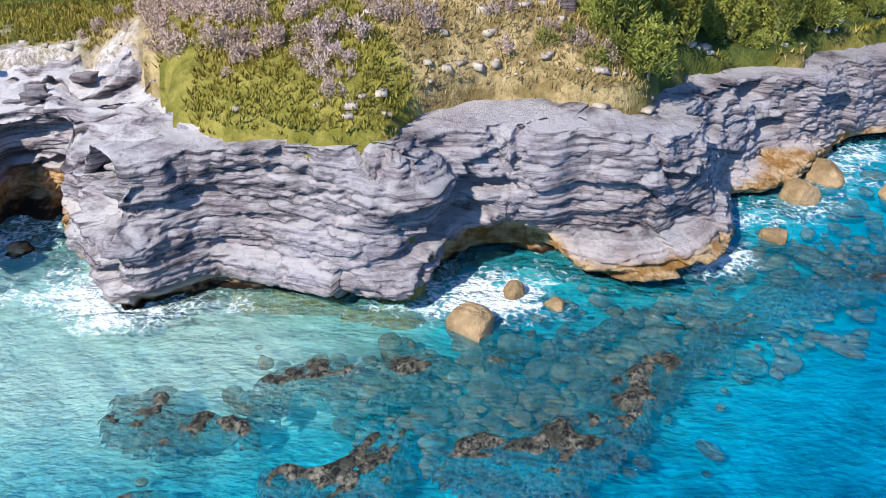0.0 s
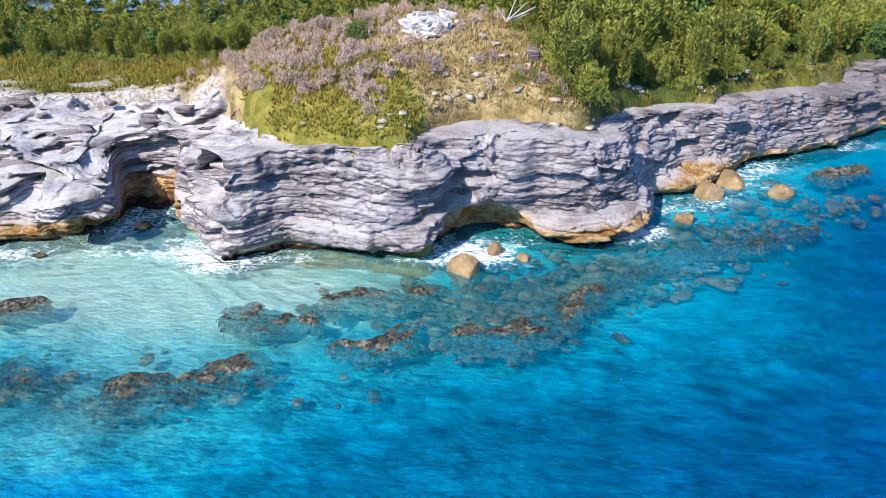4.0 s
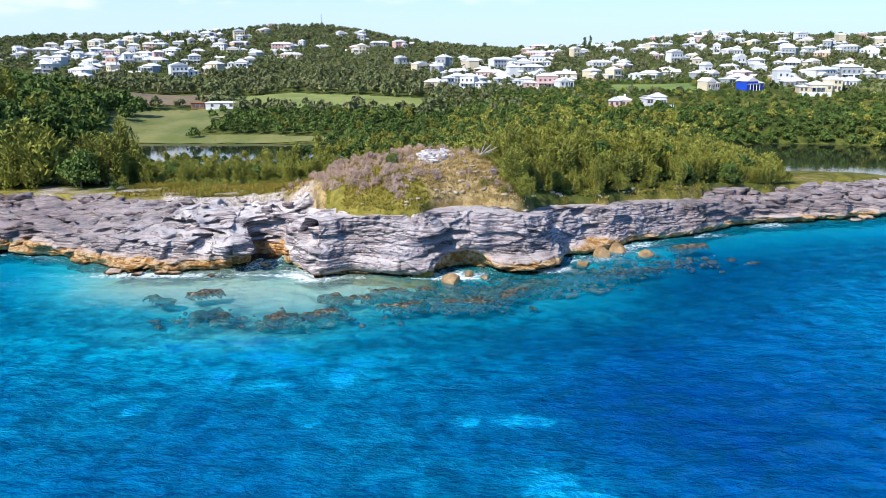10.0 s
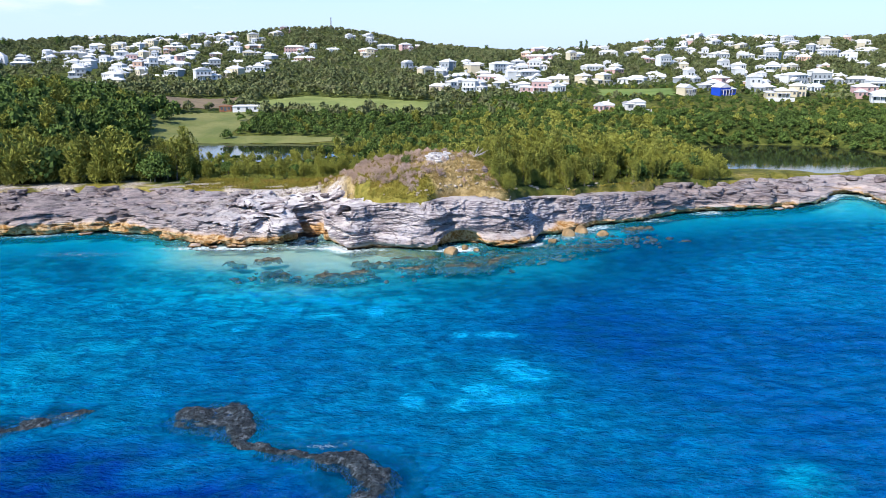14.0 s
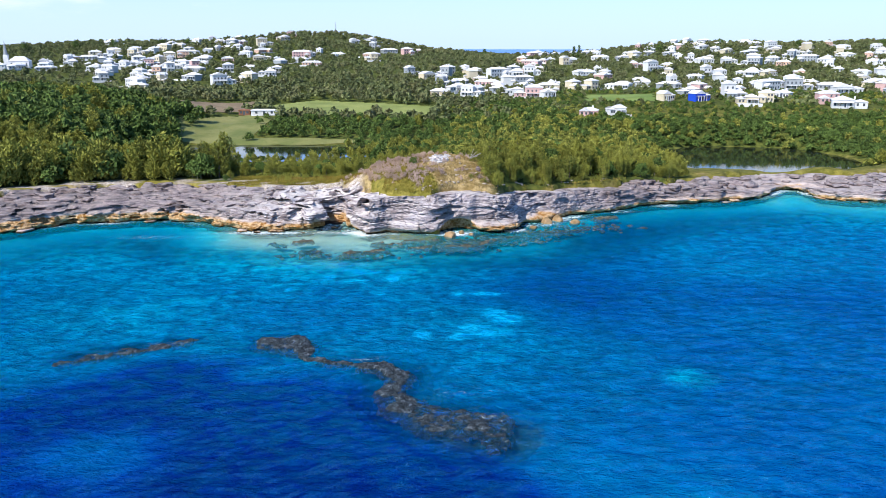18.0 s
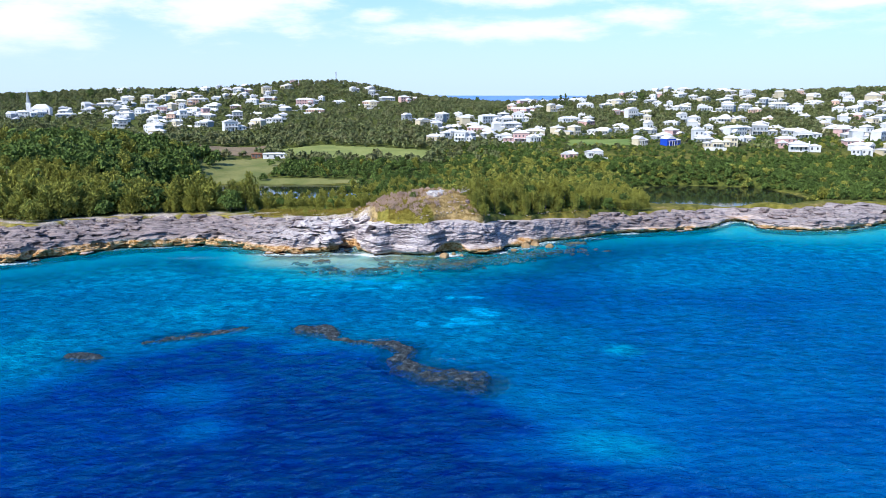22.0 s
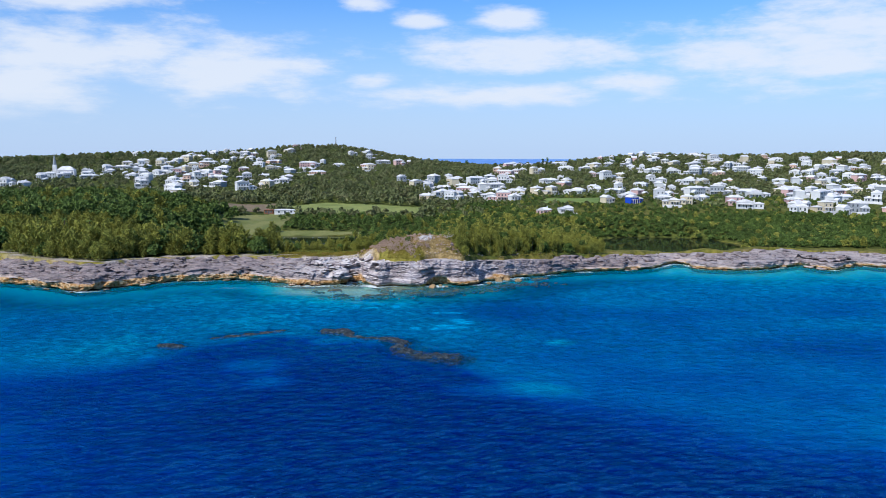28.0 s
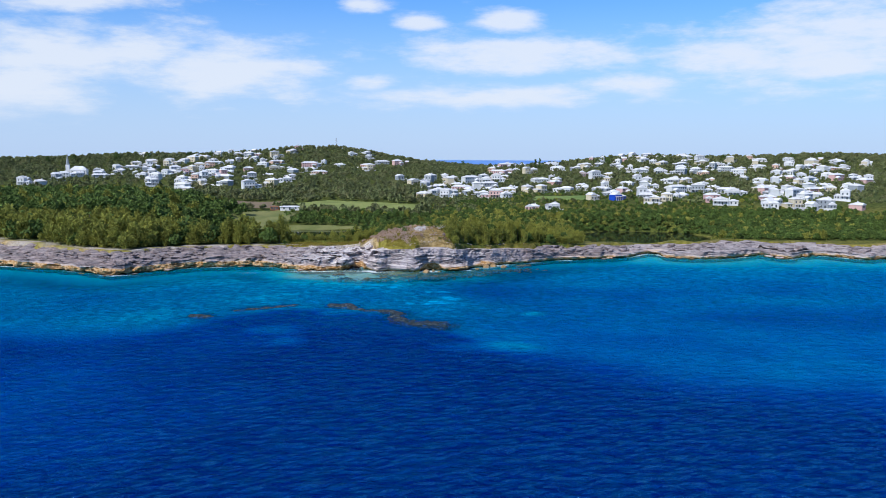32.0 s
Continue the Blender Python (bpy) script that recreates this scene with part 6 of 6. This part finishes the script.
def build_cover():
    gx, gy, rng = scatter(-50, 110, -2, 60, 0.42, 31)
    d = shore_dist(gx, gy)
    b = rim_back(gx) + 2.2 * fbm(gx / 5, gy / 5, 1, 3)
    ok = (d > b - 0.2) & (rng.rand(len(gx)) < 0.75)
    gx, gy, d = gx[ok], gy[ok], d[ok]
    z = ground_height(gx, gy, d)
    wood = grove(gx, gy, d)
    rock = bell(gx, gy, 20.4, 23, 2.8, 3.4)
    dry = 0.35 + 0.9 * bell(gx, gy, 27, 14, 12, 14) - 0.9 * bell(gx, gy, 11, 9, 10, 10) + 0.3 * fbm(gx / 7, gy / 7, 6, 3)
    keep = (wood < 0.5) & (rock < 0.35) & ~((gx < 4) & (d < rim_back(gx) + 10) & (fbm(gx / 6, gy / 3, 11, 3) > 0.0))
    P = np.stack([gx, gy, z], 1)
    is_dry = dry + 0.25 * (rng.rand(len(gx)) - 0.5) > 0.5
    tufts("green_grass", P[keep & ~is_dry], mat_leaf("grass_green", (0.38, 0.37, 0.12), (0.62, 0.57, 0.23), (0.58, 0.46, 0.21)), 0.45, 5, "thick olive-green grass on the clifftop")
    tufts("dry_grass", P[keep & is_dry], mat_leaf("grass_dry", (0.60, 0.50, 0.30), (0.74, 0.64, 0.42), (0.56, 0.46, 0.26)), 0.42, 4, "dry straw-coloured grass on the hillside")
    # dry mauve scrub on the hill's western flank, low green bushes elsewhere
    scrub = mat_leaf("dry_scrub", (0.66, 0.55, 0.49), (0.86, 0.76, 0.70), (0.72, 0.60, 0.48))
    rngc = np.random.RandomState(17)
    low = [crown_mesh("bush", rngc, 1.5, 1.15, 16, 26, 0.30, 0.7, scrub, 0.05) for i in range(3)]
    lush = [crown_mesh("bush", rngc, 1.3, 1.1, 16, 26, 0.30, 0.4, LEAF_A, 0.05) for i in range(3)]
    A, B = [], []
    gx, gy, rng = scatter(-46, 110, 2, 60, 1.35, 33)
    d = shore_dist(gx, gy)
    z = ground_height(gx, gy, d)
    for x, y, zz, dd, g in zip(gx, gy, z, d, grove(gx, gy, d)):
        if dd < rim_back(x) + 1.5:
            continue
        west = 0.9 * float(bell(x, y, 5, 22, 9, 9)) + 0.7 * float(bell(x, y, 16, 31, 7, 5)) + 0.5 * float(bell(x, y, 15, 9, 2.5, 3)) + 0.10 * float(bell(x, y, 25, 12, 9, 9))
        if rng.rand() < west * 1.3:
            A.append((x, y, zz - 0.1, rng.uniform(0.4, 1.1), rng.randint(3), 1.0))
        elif 0.02 < g < 0.75 and rng.rand() < 0.5 or (x > 30 and dd < rim_back(x) + 5 and rng.rand() < 0.45) or rng.rand() < 0.02:
            B.append((x, y, zz - 0.1, rng.uniform(0.5, 1.1), rng.randint(3), 1.0))
    joined("dry_scrub", low, A, scrub, "leafless mauve-brown scrub on the hill's flank")
    joined("green_scrub", lush, B, LEAF_A, "low green bushes along the grove's edge")
    e = new("bush")
    e.matrix_basis = pose(12.4, 22.1, gz(12.4, 22.1) - 0.1, 0, 0, 30)
    child("foliage", crown_mesh("foliage", rngc, 2.4, 1.5, 26, 40, 0.30, 0.2, LEAF_B, 0.05), e)
    tagged(e, "single dark green round bush on the hilltop", "bush")


build_cover()


STONE = mat_mottle("weathered_stone", (0.56, 0.50, 0.43), (0.76, 0.70, 0.62), 0.8, 4.0, 0.9, 0.1)


def loose_stones():
    """Weathered stone bits along the cliff's lip and on the bare hillside."""
    rng = np.random.RandomState(41)
    gx, gy, _ = scatter(-46, 100, -2, 46, 0.9, 42)
    d = shore_dist(gx, gy)
    edge = np.abs(d - rim_back(gx) - 1.0)
    want = 0.16 * np.exp(-(edge / 1.6) ** 2) + 0.13 * bell(gx, gy, 27, 12, 9, 9) + 0.35 * bell(gx, gy, 20.4, 23, 3, 4)
    ok = rng.rand(len(gx)) < want
    gx, gy = gx[ok], gy[ok]
    gz_ = ground_height(gx, gy)
    base = np.array([(-1, -1, -1), (1, -1, -1), (1, 1, -1), (-1, 1, -1), (-0.8, -0.8, 1), (0.8, -0.8, 1), (0.8, 0.8, 1), (-0.8, 0.8, 1)], float)
    quad = np.array([(0, 3, 2, 1), (4, 5, 6, 7), (0, 1, 5, 4), (1, 2, 6, 5), (2, 3, 7, 6), (3, 0, 4, 7)])
    n = len(gx)
    s = rng.uniform(0.12, 0.5, (n, 1, 1)) * np.stack([rng.uniform(0.7, 1.6, n), rng.uniform(0.6, 1.2, n), rng.uniform(0.25, 0.6, n)], 1)[:, None, :]
    v = (base[None] + rng.uniform(-0.25, 0.25, (n, 8, 3))) * s
    a = rng.rand(n, 1) * math.tau
    v = np.stack([v[..., 0] * np.cos(a) - v[..., 1] * np.sin(a) + gx[:, None], v[..., 0] * np.sin(a) + v[..., 1] * np.cos(a) + gy[:, None], v[..., 2] + gz_[:, None] + 0.05], -1)
    f = (quad[None] + 8 * np.arange(n)[:, None, None]).reshape(-1, 4)
    me = mesh_of("loose_stones", v.reshape(-1, 3), f, STONE, smooth=False)
    tagged(new("loose_stones", me), "pale broken limestone pieces along the clifftop", "stones", kind="stuff")


loose_stones()


# ---- palms in the western hollow, tall dark trees on the skyline ----
FROND = mat_leaf("palm_frond", (0.26, 0.34, 0.14), (0.46, 0.52, 0.24), (0.36, 0.42, 0.18))


def palm(x, y, h, seed):
    rng = np.random.RandomState(seed)
    e = new("palm_tree")
    e.matrix_basis = pose(x, y, gz(x, y) - 0.2, rng.uniform(-4, 4), rng.uniform(-4, 4), rng.uniform(0, 360))
    bm = bmesh.new()
    bmesh.ops.create_cone(bm, cap_ends=True, segments=8, radius1=0.24, radius2=0.14, depth=h, matrix=Matrix.Translation((0, 0, h / 2)))
    part("trunk", bm, BARK, e)
    for i in range(12):
        a = i * math.tau / 12 + rng.uniform(-0.2, 0.2)
        lift = rng.uniform(-0.1, 0.8)
        bm = bmesh.new()
        prev = None
        for k in range(6):
            t = k / 5
            r, zz = 2.3 * t, h + lift * 2.0 * t - 2.2 * t * t
            w = 0.34 * math.sin(math.pi * min(0.95, 0.15 + t * 0.85))
            c = Vector((math.cos(a) * r, math.sin(a) * r, zz))
            s = Vector((-math.sin(a), math.cos(a), 0)) * w
            row = (bm.verts.new(c - s - Vector((0, 0, w * 0.5))), bm.verts.new(c), bm.verts.new(c + s - Vector((0, 0, w * 0.5))))
            if prev:
                bm.faces.new((prev[0], prev[1], row[1], row[0]))
                bm.faces.new((prev[1], prev[2], row[2], row[1]))
            prev = row
        part("frond", bm, FROND, e)
    return tagged(e, "slender palm with arching green fronds", "palm tree", "palms in the hollow")


for i, (px_, py_, ph_) in enumerate([(-205, 92, 8), (-194, 98, 7), (-183, 104, 8.5), (-216, 100, 7.5), (-172, 112, 7), (-226, 110, 8)]):
    palm(px_, py_, ph_, 60 + i)


def skyline_tree(x, y, h, r, seed):
    rng = np.random.RandomState(seed)
    e = new("tall_tree")
    e.matrix_basis = pose(x, y, gz(x, y) - 0.3)
    child("trunk", trunk_mesh("trunk", rng, h, 0.3, 4), e)
    child("crown", crown_mesh("crown", rng, h, r, 40, 30, 0.9, 0.8, LEAF_B, 0.15), e)
    return tagged(e, "tall dark narrow tree standing above the rooftops", "tree", "skyline trees")


for i, (sx, sy, sh, sr) in enumerate([(150, 640, 17, 2.0), (156, 642, 19, 2.2), (-420, 720, 11, 4.0), (-470, 700, 12, 4.5), (-380, 735, 10, 4.0), (240, 690, 11, 4.5), (255, 700, 10, 5.0), (-500, 690, 12, 3.0), (330, 720, 10, 4.0), (60, 780, 9, 4.0),
                                      (-300, 760, 9, 5.0), (-330, 750, 10, 4.0), (420, 720, 10, 5.0), (520, 730, 11, 5.0), (560, 735, 10, 6.0)]):
    skyline_tree(sx, sy, sh, sr, 80 + i)


def shore_rocks(name, x0, x1, count, seed, label, smax):
    """Broken rock lying over the ledges and at the water's edge."""
    rng = np.random.RandomState(seed)
    bm = bmesh.new()
    bmesh.ops.create_icosphere(bm, subdivisions=3, radius=1.0)
    base = np.array([v.co[:] for v in bm.verts])
    tri = np.array([[v.index for v in f.verts] for f in bm.faces])
    bm.free()
    line = smooth_line(COAST, 1.0)
    line = line[(line[:, 0] > x0) & (line[:, 0] < x1)]
    idx = rng.randint(1, len(line) - 1, count)
    tan = line[np.minimum(idx + 1, len(line) - 1)] - line[idx - 1]
    nrm = np.stack([-tan[:, 1], tan[:, 0]], 1)
    nrm /= np.linalg.norm(nrm, axis=1)[:, None]
    b = rim_back(line[idx, 0])
    off = np.where(rng.rand(count) < 0.06, rng.uniform(-2.5, 0.0, count), rng.uniform(0.35, 1.0, count) * b)
    p = line[idx] + nrm * off[:, None]
    h = rim_height(p[:, 0])
    zz = np.where(off < 0.7, 0.1, h * 0.55 + (h * 0.45) * np.clip(off / b, 0, 1) - 0.2)
    V, F = [], []
    for i in range(count):
        s = rng.uniform(0.4, 1.0) ** 1.5 * smax
        q = base * (1 + 0.8 * fbm(base[:, 0] * 1.5 + i * 3.1, base[:, 1] * 1.5, base[:, 2] * 1.5, 3))[:, None]
        q[:, 2] = np.clip(q[:, 2], -0.7, 0.55) * rng.uniform(0.45, 0.9)
        q = q * s * np.array([rng.uniform(0.9, 1.7), rng.uniform(0.7, 1.1), 1])
        a = math.atan2(tan[i, 1], tan[i, 0]) + rng.uniform(-0.5, 0.5)
        c, sn = math.cos(a), math.sin(a)
        V.append(np.stack([q[:, 0] * c - q[:, 1] * sn + p[i, 0], q[:, 0] * sn + q[:, 1] * c + p[i, 1], q[:, 2] + zz[i]], 1))
        F.append(tri + i * len(base))
    me = mesh_of(name, np.concatenate(V), np.concatenate(F), ROCK, smooth=False)
    n = len(me.vertices)
    attach(me, "band", np.full(n, 0.6))
    attach(me, "paleness", np.full(n, 0.5))
    tagged(new(name, me), label, "rocks", kind="stuff")


shore_rocks("west_rocks", -180, -30, 150, 71, "grey broken rocks scattered over the western ledges", 1.7)
shore_rocks("east_rocks", 80, 280, 220, 72, "grey and tan broken rocks over the eastern ledges", 2.2)
shore_rocks("headland_rocks", -30, -2, 30, 73, "grey fallen rocks on the headland's western ledge", 1.3)
